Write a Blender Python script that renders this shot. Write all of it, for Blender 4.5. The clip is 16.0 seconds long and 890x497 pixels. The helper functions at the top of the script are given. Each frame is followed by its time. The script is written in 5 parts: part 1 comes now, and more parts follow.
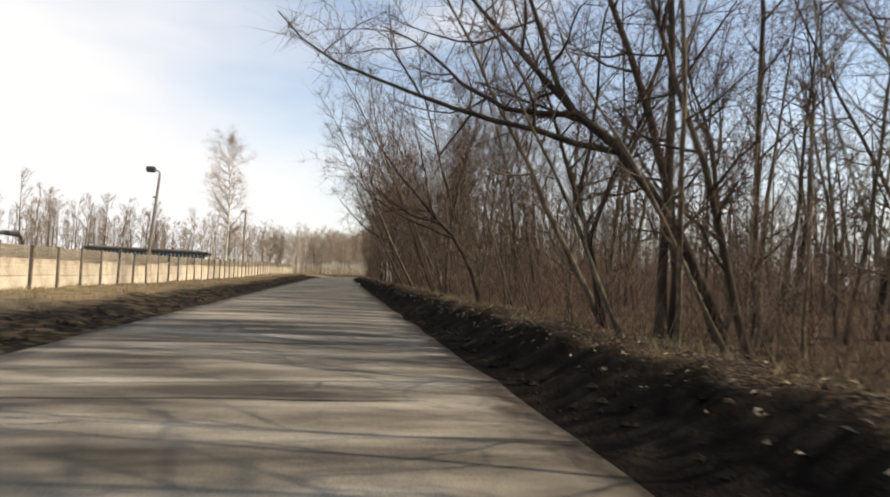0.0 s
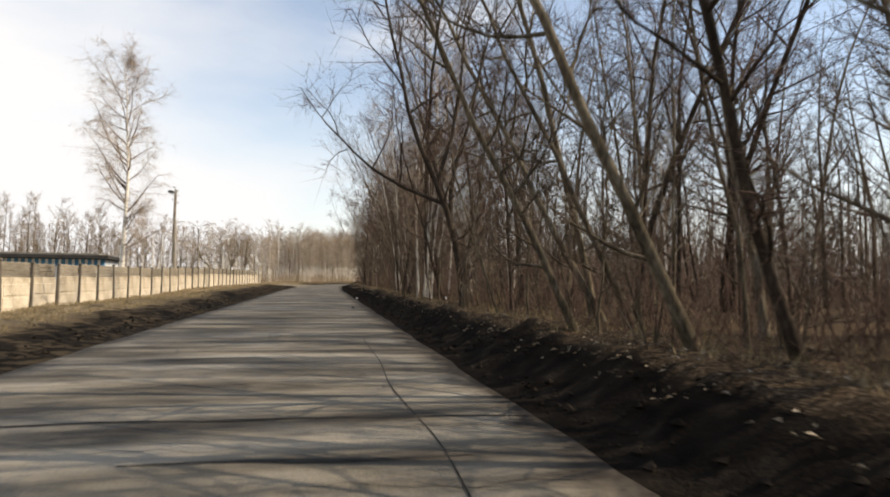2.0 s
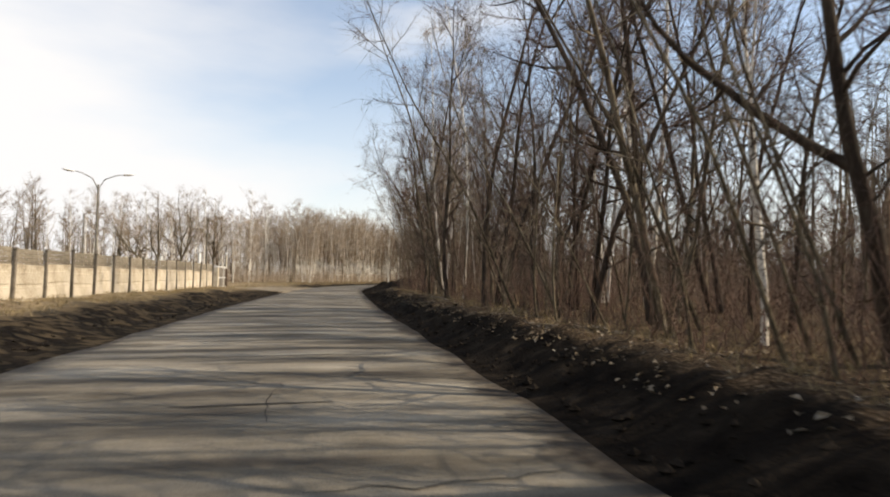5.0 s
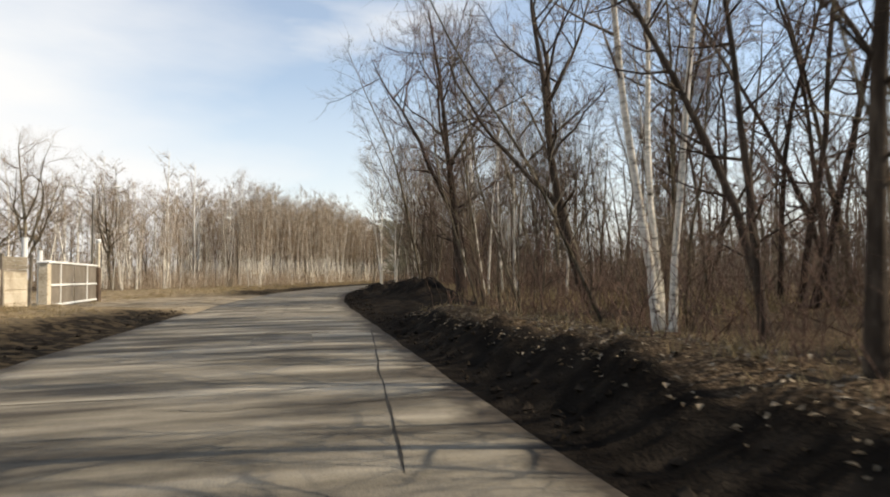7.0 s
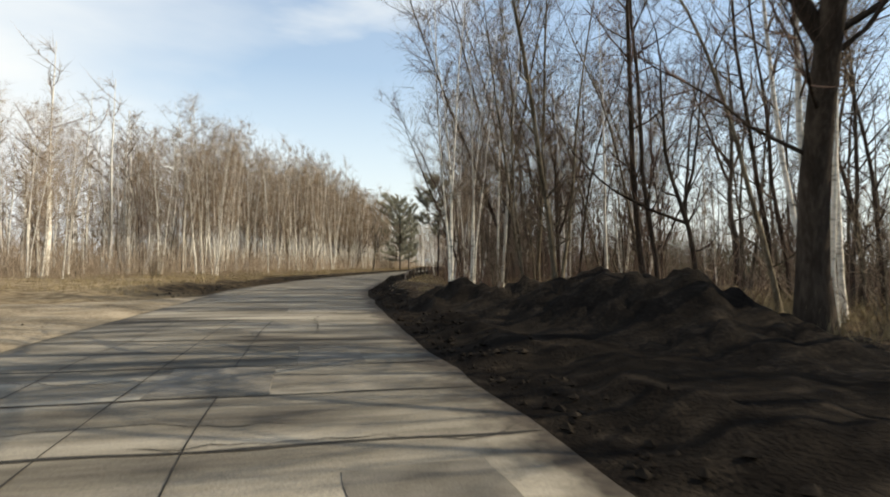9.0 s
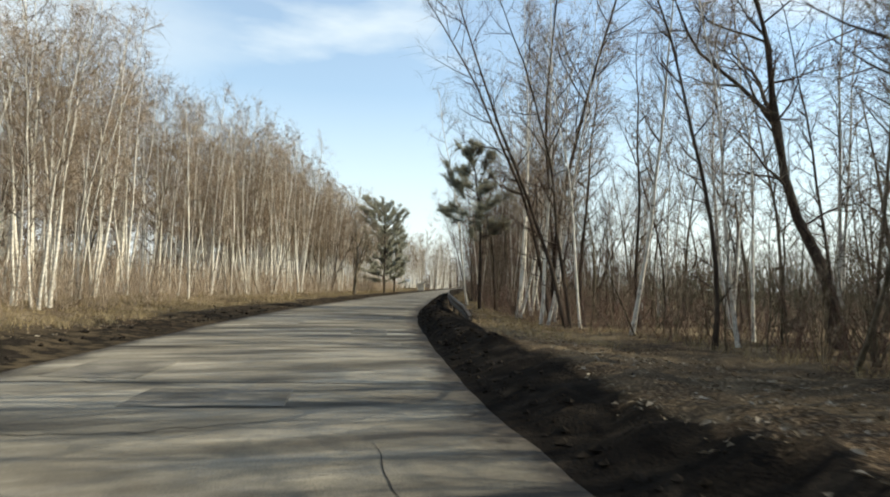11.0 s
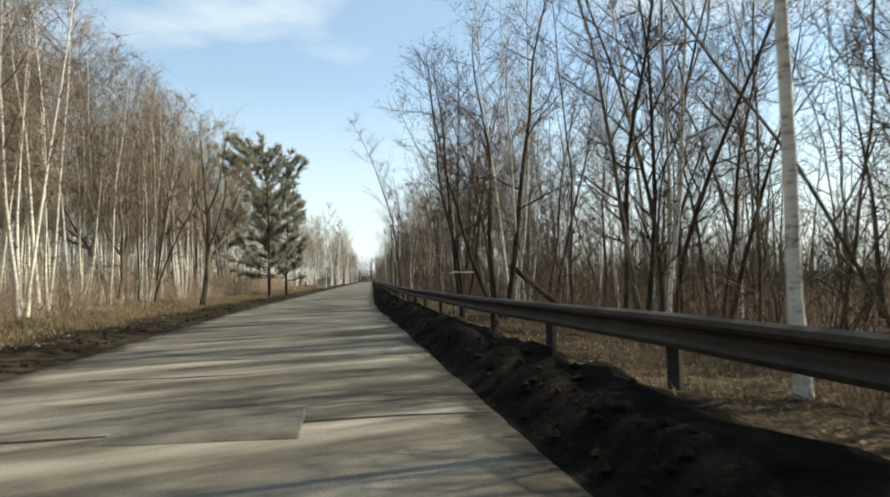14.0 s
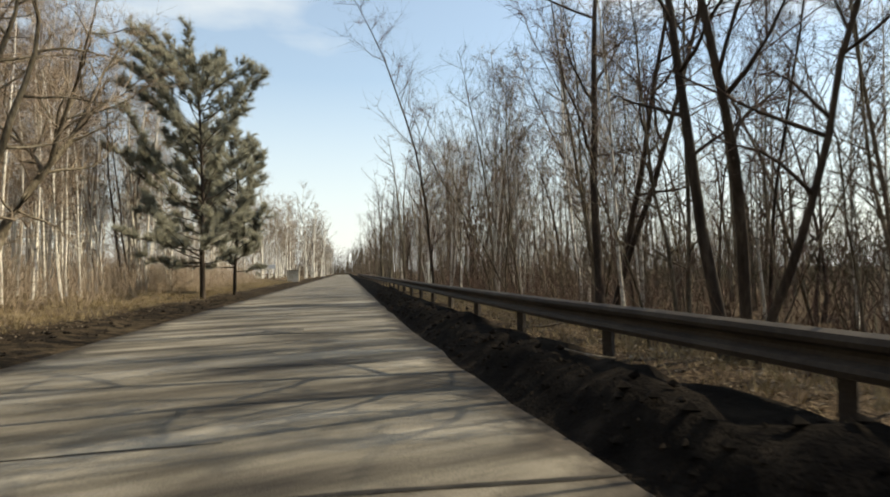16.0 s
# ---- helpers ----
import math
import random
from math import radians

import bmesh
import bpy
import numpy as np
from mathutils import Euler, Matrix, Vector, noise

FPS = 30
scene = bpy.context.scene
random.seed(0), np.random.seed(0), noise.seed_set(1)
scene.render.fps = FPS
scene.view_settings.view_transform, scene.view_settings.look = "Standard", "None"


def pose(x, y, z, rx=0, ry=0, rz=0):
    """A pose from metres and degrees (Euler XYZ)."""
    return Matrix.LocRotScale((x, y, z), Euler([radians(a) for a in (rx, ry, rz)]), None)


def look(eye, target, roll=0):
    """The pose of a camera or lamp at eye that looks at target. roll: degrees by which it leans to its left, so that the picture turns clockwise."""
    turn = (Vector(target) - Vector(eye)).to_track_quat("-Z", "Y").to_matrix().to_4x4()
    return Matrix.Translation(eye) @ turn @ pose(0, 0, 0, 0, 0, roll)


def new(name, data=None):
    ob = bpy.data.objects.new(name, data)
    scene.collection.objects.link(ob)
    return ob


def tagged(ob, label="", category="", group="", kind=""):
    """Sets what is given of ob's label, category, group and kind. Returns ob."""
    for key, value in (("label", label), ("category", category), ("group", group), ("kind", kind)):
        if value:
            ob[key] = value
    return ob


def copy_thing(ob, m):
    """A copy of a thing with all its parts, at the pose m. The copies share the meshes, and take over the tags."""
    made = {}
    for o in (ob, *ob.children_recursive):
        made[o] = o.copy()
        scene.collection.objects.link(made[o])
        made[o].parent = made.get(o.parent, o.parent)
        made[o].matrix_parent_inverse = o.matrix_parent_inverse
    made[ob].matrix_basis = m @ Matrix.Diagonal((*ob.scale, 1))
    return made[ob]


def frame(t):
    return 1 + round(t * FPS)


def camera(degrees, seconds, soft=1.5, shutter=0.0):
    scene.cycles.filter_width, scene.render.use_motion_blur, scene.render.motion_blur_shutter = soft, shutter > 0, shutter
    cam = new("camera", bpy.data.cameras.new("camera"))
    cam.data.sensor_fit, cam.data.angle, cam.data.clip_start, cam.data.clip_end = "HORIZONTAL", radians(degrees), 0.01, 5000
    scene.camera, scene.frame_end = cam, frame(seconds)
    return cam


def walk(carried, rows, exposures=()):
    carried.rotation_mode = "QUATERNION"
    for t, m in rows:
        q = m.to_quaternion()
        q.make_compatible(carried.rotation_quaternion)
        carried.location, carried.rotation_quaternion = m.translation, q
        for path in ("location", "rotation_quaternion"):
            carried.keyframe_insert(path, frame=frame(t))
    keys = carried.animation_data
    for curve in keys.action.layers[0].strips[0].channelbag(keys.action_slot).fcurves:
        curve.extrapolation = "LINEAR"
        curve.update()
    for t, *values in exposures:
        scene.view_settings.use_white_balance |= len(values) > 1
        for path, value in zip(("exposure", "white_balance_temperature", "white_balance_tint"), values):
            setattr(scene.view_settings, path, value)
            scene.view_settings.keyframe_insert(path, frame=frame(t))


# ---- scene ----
cam = camera(72.0, 16.0, soft=1.9, shutter=0.10)
PATH = [
    (0, (0.000, -0.000, 1.230), (0.343, 1.968, 1.319), 2.49),
    (0.5, (-0.131, 6.676, 1.245), (0.236, 8.639, 1.363), 2.98),
    (1, (-0.138, 13.333, 1.255), (0.234, 15.294, 1.373), 2.37),
    (1.5, (-0.079, 19.945, 1.273), (0.298, 21.905, 1.398), 1.38),
    (2, (-0.034, 26.492, 1.271), (0.371, 28.448, 1.370), 0.49),
    (2.5, (0.103, 32.928, 1.251), (0.489, 34.888, 1.347), 0.95),
    (3, (0.214, 39.304, 1.235), (0.599, 41.265, 1.331), 0.45),
    (3.5, (0.220, 45.726, 1.226), (0.619, 47.683, 1.321), 0.77),
    (4, (0.177, 52.186, 1.228), (0.581, 54.141, 1.346), 1.63),
    (4.2, (0.162, 54.761, 1.229), (0.531, 56.725, 1.327), 1.52),
    (6.3, (0.579, 81.292, 1.256), (1.028, 83.238, 1.349), -1.36),
    (6.5, (0.619, 83.665, 1.256), (1.086, 85.607, 1.345), -1.05),
    (7, (0.665, 89.577, 1.257), (1.174, 91.509, 1.345), -0.72),
    (7.5, (0.814, 95.372, 1.255), (1.377, 97.290, 1.312), -1.62),
    (8, (1.152, 100.990, 1.250), (1.703, 102.911, 1.335), -0.61),
    (8.5, (1.284, 106.537, 1.247), (1.825, 108.461, 1.321), 0.99),
    (9, (1.288, 112.000, 1.245), (1.854, 113.918, 1.294), 0.49),
    (9.2, (1.228, 114.184, 1.245), (1.836, 116.088, 1.312), -0.22),
    (11.3, (3.697, 136.527, 1.251), (4.377, 138.404, 1.371), 1.08),
    (11.5, (4.071, 138.570, 1.257), (4.762, 140.444, 1.351), 0.05),
    (12, (5.059, 143.649, 1.270), (5.823, 145.494, 1.378), 0.24),
    (12.5, (6.486, 148.558, 1.221), (7.296, 150.385, 1.313), -0.48),
    (13, (7.945, 153.389, 1.244), (8.813, 155.188, 1.348), -0.88),
    (13.5, (9.382, 158.112, 1.267), (10.332, 159.870, 1.354), -0.97),
    (14, (10.901, 162.709, 1.262), (11.896, 164.442, 1.358), -1.30),
    (14.5, (12.438, 167.204, 1.252), (13.456, 168.923, 1.343), -0.94),
    (15, (13.951, 171.661, 1.235), (14.985, 173.370, 1.340), 0.10),
    (15.5, (15.479, 176.079, 1.220), (16.524, 177.782, 1.308), -0.24),
    (16, (17.087, 180.507, 1.247), (18.152, 182.199, 1.320), -0.76),
]
walk(cam, [(t, look(eye, target, roll)) for t, eye, target, roll in PATH], exposures=[(0.0, 0.38, 6900, 11), (4.2, 0.36, 6900, 11), (7.0, 0.36, 6850, 9), (9.2, 0.36, 6650, 5), (11.5, 0.54, 6350, 0), (12.7, 0.45, 6300, 0), (14.0, 0.42, 6350, 0), (16.0, 0.38, 6850, 4)])

# ---------------------------------------------------------------- light
SUN_AZ, SUN_EL = -15.0, 38.0  # degrees from +x towards +y, and above the horizon
to_sun = Vector((math.cos(radians(SUN_AZ)) * math.cos(radians(SUN_EL)), math.sin(radians(SUN_AZ)) * math.cos(radians(SUN_EL)), math.sin(radians(SUN_EL))))
sun = new("sun", bpy.data.lights.new("sun", "SUN"))
sun.data.energy, sun.data.angle, sun.data.color = 5.0, radians(0.5), (1.0, 0.87, 0.70)
sun.matrix_world = look((0, 0, 60), Vector((0, 0, 60)) - to_sun)

world = bpy.data.worlds.new("sky")
scene.world = world
world.use_nodes = True
wn, wl = world.node_tree.nodes, world.node_tree.links
wn.clear()
w_out, w_bg = wn.new("ShaderNodeOutputWorld"), wn.new("ShaderNodeBackground")
sky = wn.new("ShaderNodeTexSky")
sky.sky_type, sky.sun_disc = "NISHITA", False
sky.sun_elevation, sky.sun_rotation = radians(SUN_EL), radians(90 - SUN_AZ)
sky.air_density, sky.dust_density, sky.ozone_density = 1.15, 0.6, 1.8
w_co, w_map = wn.new("ShaderNodeTexCoord"), wn.new("ShaderNodeMapping")
w_map.inputs["Scale"].default_value = (1.0, 1.0, 3.2)
w_map.inputs["Rotation"].default_value = (radians(8), radians(-14), 0)
clouds = wn.new("ShaderNodeTexNoise")
clouds.inputs["Scale"].default_value, clouds.inputs["Detail"].default_value, clouds.inputs["Roughness"].default_value = 2.1, 6.0, 0.5
c_ramp = wn.new("ShaderNodeValToRGB")
c_ramp.color_ramp.elements[0].position, c_ramp.color_ramp.elements[1].position = 0.50, 0.74
# haze that thickens towards the horizon, and a bank of bright thin cloud to the west
w_sep, haze = wn.new("ShaderNodeSeparateXYZ"), wn.new("ShaderNodeMapRange")
haze.inputs["From Min"].default_value, haze.inputs["From Max"].default_value = 0.30, 0.02
haze.inputs["To Min"].default_value, haze.inputs["To Max"].default_value = 0.20, 0.85
w_dot, bank = wn.new("ShaderNodeVectorMath"), wn.new("ShaderNodeMapRange")
w_dot.operation = "DOT_PRODUCT"
w_dot.inputs[1].default_value = (-0.80, 0.54, -0.42)
bank.inputs["From Min"].default_value, bank.inputs["From Max"].default_value = 0.28, 0.66
w_noisy = wn.new("ShaderNodeMath")
w_noisy.operation = "MULTIPLY_ADD"
w_noisy.inputs[1].default_value, w_noisy.inputs[2].default_value = 0.55, -0.27
w_add, w_max, w_max2, w_mix = wn.new("ShaderNodeMath"), wn.new("ShaderNodeMath"), wn.new("ShaderNodeMath"), wn.new("ShaderNodeMixRGB")
w_add.operation, w_max.operation, w_max2.operation = "ADD", "MAXIMUM", "MAXIMUM"
w_mix.inputs[2].default_value = (5.1, 5.2, 5.4, 1)
wl.new(w_co.outputs["Generated"], w_map.inputs["Vector"])
wl.new(w_map.outputs["Vector"], clouds.inputs["Vector"])
wl.new(clouds.outputs["Fac"], c_ramp.inputs["Fac"])
wl.new(clouds.outputs["Fac"], w_noisy.inputs[0])
wl.new(w_co.outputs["Generated"], w_sep.inputs[0])
wl.new(w_co.outputs["Generated"], w_dot.inputs[0])
wl.new(w_dot.outputs["Value"], w_add.inputs[0])
wl.new(w_noisy.outputs[0], w_add.inputs[1])
wl.new(w_add.outputs[0], bank.inputs["Value"])
wl.new(w_sep.outputs["Z"], haze.inputs["Value"])
wl.new(c_ramp.outputs["Color"], w_max.inputs[0])
wl.new(haze.outputs["Result"], w_max.inputs[1])
wl.new(w_max.outputs[0], w_max2.inputs[0])
wl.new(bank.outputs["Result"], w_max2.inputs[1])
wl.new(w_max2.outputs[0], w_mix.inputs[0])
wl.new(sky.outputs[0], w_mix.inputs[1])
wl.new(w_mix.outputs[0], w_bg.inputs["Color"])
w_bg.inputs["Strength"].default_value = 0.15
wl.new(w_bg.outputs[0], w_out.inputs["Surface"])


# ---------------------------------------------------------------- materials
def material(name, stops, scale=4.0, rough=0.85, fine=40.0, bump=0.3, metal=0.0, stretch=(1, 1, 1), random_tint=0.0, distance=0.02, spec=0.12):
    """A surface whose colour runs over stops [(position, rgb), ...] by coarse and fine noise, with a fine relief."""
    m = bpy.data.materials.new(name)
    m.use_nodes = True
    n, l = m.node_tree.nodes, m.node_tree.links
    b = n["Principled BSDF"]
    b.inputs["Roughness"].default_value, b.inputs["Metallic"].default_value = rough, metal
    b.inputs["Specular IOR Level"].default_value = spec
    co, mp = n.new("ShaderNodeTexCoord"), n.new("ShaderNodeMapping")
    mp.inputs["Scale"].default_value = stretch
    l.new(co.outputs["Object"], mp.inputs["Vector"])
    a, f = n.new("ShaderNodeTexNoise"), n.new("ShaderNodeTexNoise")
    a.inputs["Scale"].default_value, a.inputs["Detail"].default_value = scale, 5
    f.inputs["Scale"].default_value, f.inputs["Detail"].default_value = fine, 3
    l.new(mp.outputs[0], a.inputs["Vector"]), l.new(mp.outputs[0], f.inputs["Vector"])
    mix = n.new("ShaderNodeMath")
    mix.operation = "MULTIPLY_ADD"
    mix.inputs[1].default_value, mix.inputs[2].default_value = 0.45, 0.0
    add = n.new("ShaderNodeMath")
    add.operation = "MULTIPLY_ADD"
    add.inputs[1].default_value = 0.62
    l.new(f.outputs["Fac"], mix.inputs[0]), l.new(a.outputs["Fac"], add.inputs[0]), l.new(mix.outputs[0], add.inputs[2])
    r = n.new("ShaderNodeValToRGB")
    e = r.color_ramp.elements
    while len(e) < len(stops):
        e.new(0.5)
    for k, (p, c) in enumerate(stops):
        e[k].position, e[k].color = p, (*c, 1)
    l.new(add.outputs[0], r.inputs["Fac"])
    out = r.outputs["Color"]
    if random_tint:
        info, hsv, rng = n.new("ShaderNodeObjectInfo"), n.new("ShaderNodeHueSaturation"), n.new("ShaderNodeMapRange")
        rng.inputs["To Min"].default_value, rng.inputs["To Max"].default_value = 1 - random_tint, 1 + random_tint
        l.new(info.outputs["Random"], rng.inputs["Value"]), l.new(rng.outputs[0], hsv.inputs["Value"]), l.new(out, hsv.inputs["Color"])
        out = hsv.outputs["Color"]
    l.new(out, b.inputs["Base Color"])
    bp = n.new("ShaderNodeBump")
    bp.inputs["Strength"].default_value, bp.inputs["Distance"].default_value = bump, distance
    l.new(add.outputs[0], bp.inputs["Height"]), l.new(bp.outputs[0], b.inputs["Normal"])
    return m


def road_material():
    """Bleached asphalt with darker worn patches, cross streaks of wear and painted tree shadow, fine grit and soil
    creeping in from the edges.
    """
    m = bpy.data.materials.new("worn_road_surface")
    m.use_nodes = True
    n, l = m.node_tree.nodes, m.node_tree.links
    b = n["Principled BSDF"]
    b.inputs["Roughness"].default_value, b.inputs["Specular IOR Level"].default_value = 0.84, 0.18
    co = n.new("ShaderNodeTexCoord")

    def tex(scale, stretch, detail=5.0, rough=0.55):
        mp, t = n.new("ShaderNodeMapping"), n.new("ShaderNodeTexNoise")
        mp.inputs["Scale"].default_value = stretch
        t.inputs["Scale"].default_value, t.inputs["Detail"].default_value, t.inputs["Roughness"].default_value = scale, detail, rough
        l.new(co.outputs["Object"], mp.inputs[0]), l.new(mp.outputs[0], t.inputs["Vector"])
        return t.outputs["Fac"]

    def ramp(fac, stops):
        r = n.new("ShaderNodeValToRGB")
        e = r.color_ramp.elements
        while len(e) < len(stops):
            e.new(0.5)
        for k, (p, c) in enumerate(stops):
            e[k].position, e[k].color = p, (*c, 1)
        l.new(fac, r.inputs["Fac"])
        return r.outputs["Color"]

    def mixed(kind, fac, a, c):
        x = n.new("ShaderNodeMixRGB")
        x.blend_type = kind
        if isinstance(fac, float):
            x.inputs[0].default_value = fac
        else:
            l.new(fac, x.inputs[0])
        l.new(a, x.inputs[1]), l.new(c, x.inputs[2])
        return x.outputs[0]

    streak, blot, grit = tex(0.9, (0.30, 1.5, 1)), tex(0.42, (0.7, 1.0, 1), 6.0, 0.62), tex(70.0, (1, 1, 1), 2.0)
    # dark cross streaks: worn strips plus tree shadows put into the colour
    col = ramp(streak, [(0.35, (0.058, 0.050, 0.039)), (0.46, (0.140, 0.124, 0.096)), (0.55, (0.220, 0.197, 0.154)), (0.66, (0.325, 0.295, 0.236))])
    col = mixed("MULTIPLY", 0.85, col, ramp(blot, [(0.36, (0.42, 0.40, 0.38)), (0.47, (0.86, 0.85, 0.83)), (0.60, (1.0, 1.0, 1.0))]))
    col = mixed("MULTIPLY", 0.7, col, ramp(grit, [(0.30, (0.55, 0.55, 0.55)), (0.52, (1, 1, 1)), (0.72, (1.25, 1.22, 1.18))]))
    edge, s, r = n.new("ShaderNodeAttribute"), n.new("ShaderNodeMath"), n.new("ShaderNodeMapRange")
    edge.attribute_name, s.operation = "edge", "ADD"
    r.inputs["From Min"].default_value, r.inputs["From Max"].default_value = 0.95, 1.25
    l.new(edge.outputs["Fac"], s.inputs[0]), l.new(tex(1.6, (1, 0.7, 1), 6.0, 0.65), s.inputs[1]), l.new(s.outputs[0], r.inputs["Value"])
    soil = ramp(tex(6.0, (1, 1, 1)), [(0.3, (0.016, 0.013, 0.010)), (0.6, (0.05, 0.041, 0.031)), (0.75, (0.10, 0.084, 0.064))])
    col = mixed("MIX", r.outputs[0], col, soil)
    l.new(col, b.inputs["Base Color"])
    bp = n.new("ShaderNodeBump")
    bp.inputs["Strength"].default_value, bp.inputs["Distance"].default_value = 0.4, 0.012
    l.new(grit, bp.inputs["Height"]), l.new(bp.outputs[0], b.inputs["Normal"])
    return m


M = {}
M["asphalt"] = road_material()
M["patch_dark"] = material("dark_repair_asphalt", [(0.38, (0.06, 0.053, 0.043)), (0.5, (0.125, 0.112, 0.090)), (0.64, (0.20, 0.18, 0.148))], 1.6, 0.86, 80, 0.3, random_tint=0.25)
M["crack"] = material("tar_crack", [(0.3, (0.012, 0.011, 0.01)), (0.7, (0.04, 0.036, 0.03))], 6, 0.8)
M["bark_dark"] = material("dark_bark", [(0.3, (0.016, 0.012, 0.009)), (0.52, (0.042, 0.032, 0.024)), (0.72, (0.092, 0.072, 0.054))], 5, 0.9, 26, 0.7, stretch=(1, 1, 0.22), random_tint=0.3)
M["bark_olive"] = material("mossy_grey_bark", [(0.36, (0.034, 0.027, 0.018)), (0.52, (0.105, 0.086, 0.058)), (0.68, (0.225, 0.19, 0.136))], 4, 0.9, 24, 0.6, stretch=(1, 1, 0.25), random_tint=0.25)
M["bark_birch"] = material("white_birch_bark", [(0.36, (0.03, 0.027, 0.024)), (0.43, (0.40, 0.365, 0.30)), (0.52, (0.66, 0.615, 0.525)), (0.72, (0.82, 0.78, 0.69))], 3.4, 0.75, 11, 0.3, stretch=(1, 1, 2.6), random_tint=0.15)
M["twig_brown"] = material("red_brown_twigs", [(0.3, (0.047, 0.029, 0.022)), (0.7, (0.142, 0.092, 0.069))], 2, 0.85, 9, 0.1, random_tint=0.3)
M["twig_grey"] = material("grey_brown_twigs", [(0.3, (0.048, 0.036, 0.027)), (0.7, (0.148, 0.113, 0.083))], 2, 0.85, 9, 0.1, random_tint=0.3)
M["twig_tan"] = material("tan_twigs", [(0.3, (0.160, 0.121, 0.084)), (0.7, (0.39, 0.308, 0.222))], 2, 0.85, 9, 0.1, random_tint=0.25)
M["thicket_green"] = material("greenish_stems", [(0.3, (0.05, 0.046, 0.028)), (0.7, (0.15, 0.138, 0.088))], 2, 0.85, 9, 0.1, random_tint=0.2)
M["needle"] = material("pine_needles", [(0.3, (0.10, 0.102, 0.072)), (0.7, (0.32, 0.305, 0.225))], 3, 0.7, 14, 0.1)
M["concrete"] = material("yellowed_concrete", [(0.36, (0.22, 0.18, 0.125)), (0.47, (0.40, 0.345, 0.255)), (0.62, (0.56, 0.50, 0.395))], 1.1, 0.9, 18, 0.3, random_tint=0.14)
M["board_grey"] = material("weathered_grey_boards", [(0.34, (0.085, 0.072, 0.052)), (0.5, (0.165, 0.142, 0.108)), (0.66, (0.27, 0.24, 0.185))], 1.3, 0.9, 16, 0.3, stretch=(1, 0.3, 1.6), random_tint=0.25)
M["concrete_dark"] = material("stained_concrete_post", [(0.3, (0.06, 0.052, 0.042)), (0.7, (0.20, 0.175, 0.14))], 3, 0.9, 20, 0.4, random_tint=0.2)
M["rust"] = material("dull_weathered_steel", [(0.3, (0.022, 0.016, 0.012)), (0.52, (0.041, 0.032, 0.024)), (0.72, (0.072, 0.058, 0.044))], 2.2, 0.75, 30, 0.25, 0.1, spec=0.3)
M["rust_brown"] = material("rust_brown_steel", [(0.3, (0.05, 0.034, 0.024)), (0.7, (0.15, 0.108, 0.078))], 3, 0.85, 25, 0.3)
M["pole"] = material("pole_grey", [(0.3, (0.09, 0.08, 0.065)), (0.7, (0.22, 0.20, 0.165))], 3, 0.8, 25, 0.3)
M["lamp"] = material("pale_lamp_housing", [(0.3, (0.55, 0.55, 0.53)), (0.7, (0.78, 0.78, 0.75))], 4, 0.5, 25, 0.05)
M["lamp_dark"] = material("dark_floodlight_housing", [(0.3, (0.03, 0.03, 0.03)), (0.7, (0.07, 0.07, 0.065))], 4, 0.5, 25, 0.05)
M["roofing"] = material("black_roofing_felt", [(0.3, (0.015, 0.015, 0.015)), (0.7, (0.05, 0.048, 0.045))], 3, 0.8, 25, 0.2)
M["white_wall"] = material("white_painted_panel", [(0.3, (0.5, 0.5, 0.48)), (0.7, (0.78, 0.78, 0.75))], 1.5, 0.7, 20, 0.1)
M["blue_wall"] = material("blue_painted_panel", [(0.3, (0.05, 0.16, 0.30)), (0.7, (0.10, 0.28, 0.46))], 1.5, 0.7, 20, 0.1)
M["peat"] = material("black_peat_soil", [(0.3, (0.007, 0.006, 0.005)), (0.55, (0.015, 0.0125, 0.010)), (0.75, (0.036, 0.029, 0.022))], 2.5, 0.95, 16, 0.8, distance=0.06, spec=0.02)
M["grass_dry"] = material("dry_grass_blades", [(0.3, (0.13, 0.095, 0.05)), (0.7, (0.34, 0.27, 0.15))], 1.2, 0.85, 9, 0.0)
M["litter"] = material("pale_dead_leaves", [(0.3, (0.12, 0.085, 0.05)), (0.55, (0.20, 0.16, 0.11)), (0.75, (0.42, 0.38, 0.32))], 5, 0.85, 30, 0.0)
M["clod"] = material("crumbled_brown_soil", [(0.4, (0.007, 0.006, 0.005)), (0.52, (0.017, 0.014, 0.011)), (0.66, (0.036, 0.029, 0.022))], 3.0, 0.95, 20, 0.5, spec=0.03)
M["dirt"] = material("sandy_dirt_track", [(0.38, (0.10, 0.078, 0.05)), (0.5, (0.20, 0.16, 0.105)), (0.64, (0.32, 0.265, 0.185))], 0.8, 0.95, 14, 0.6, distance=0.05)
M["gate"] = material("brown_gate_paint", [(0.3, (0.13, 0.112, 0.088)), (0.7, (0.235, 0.205, 0.165))], 2, 0.7, 25, 0.15)


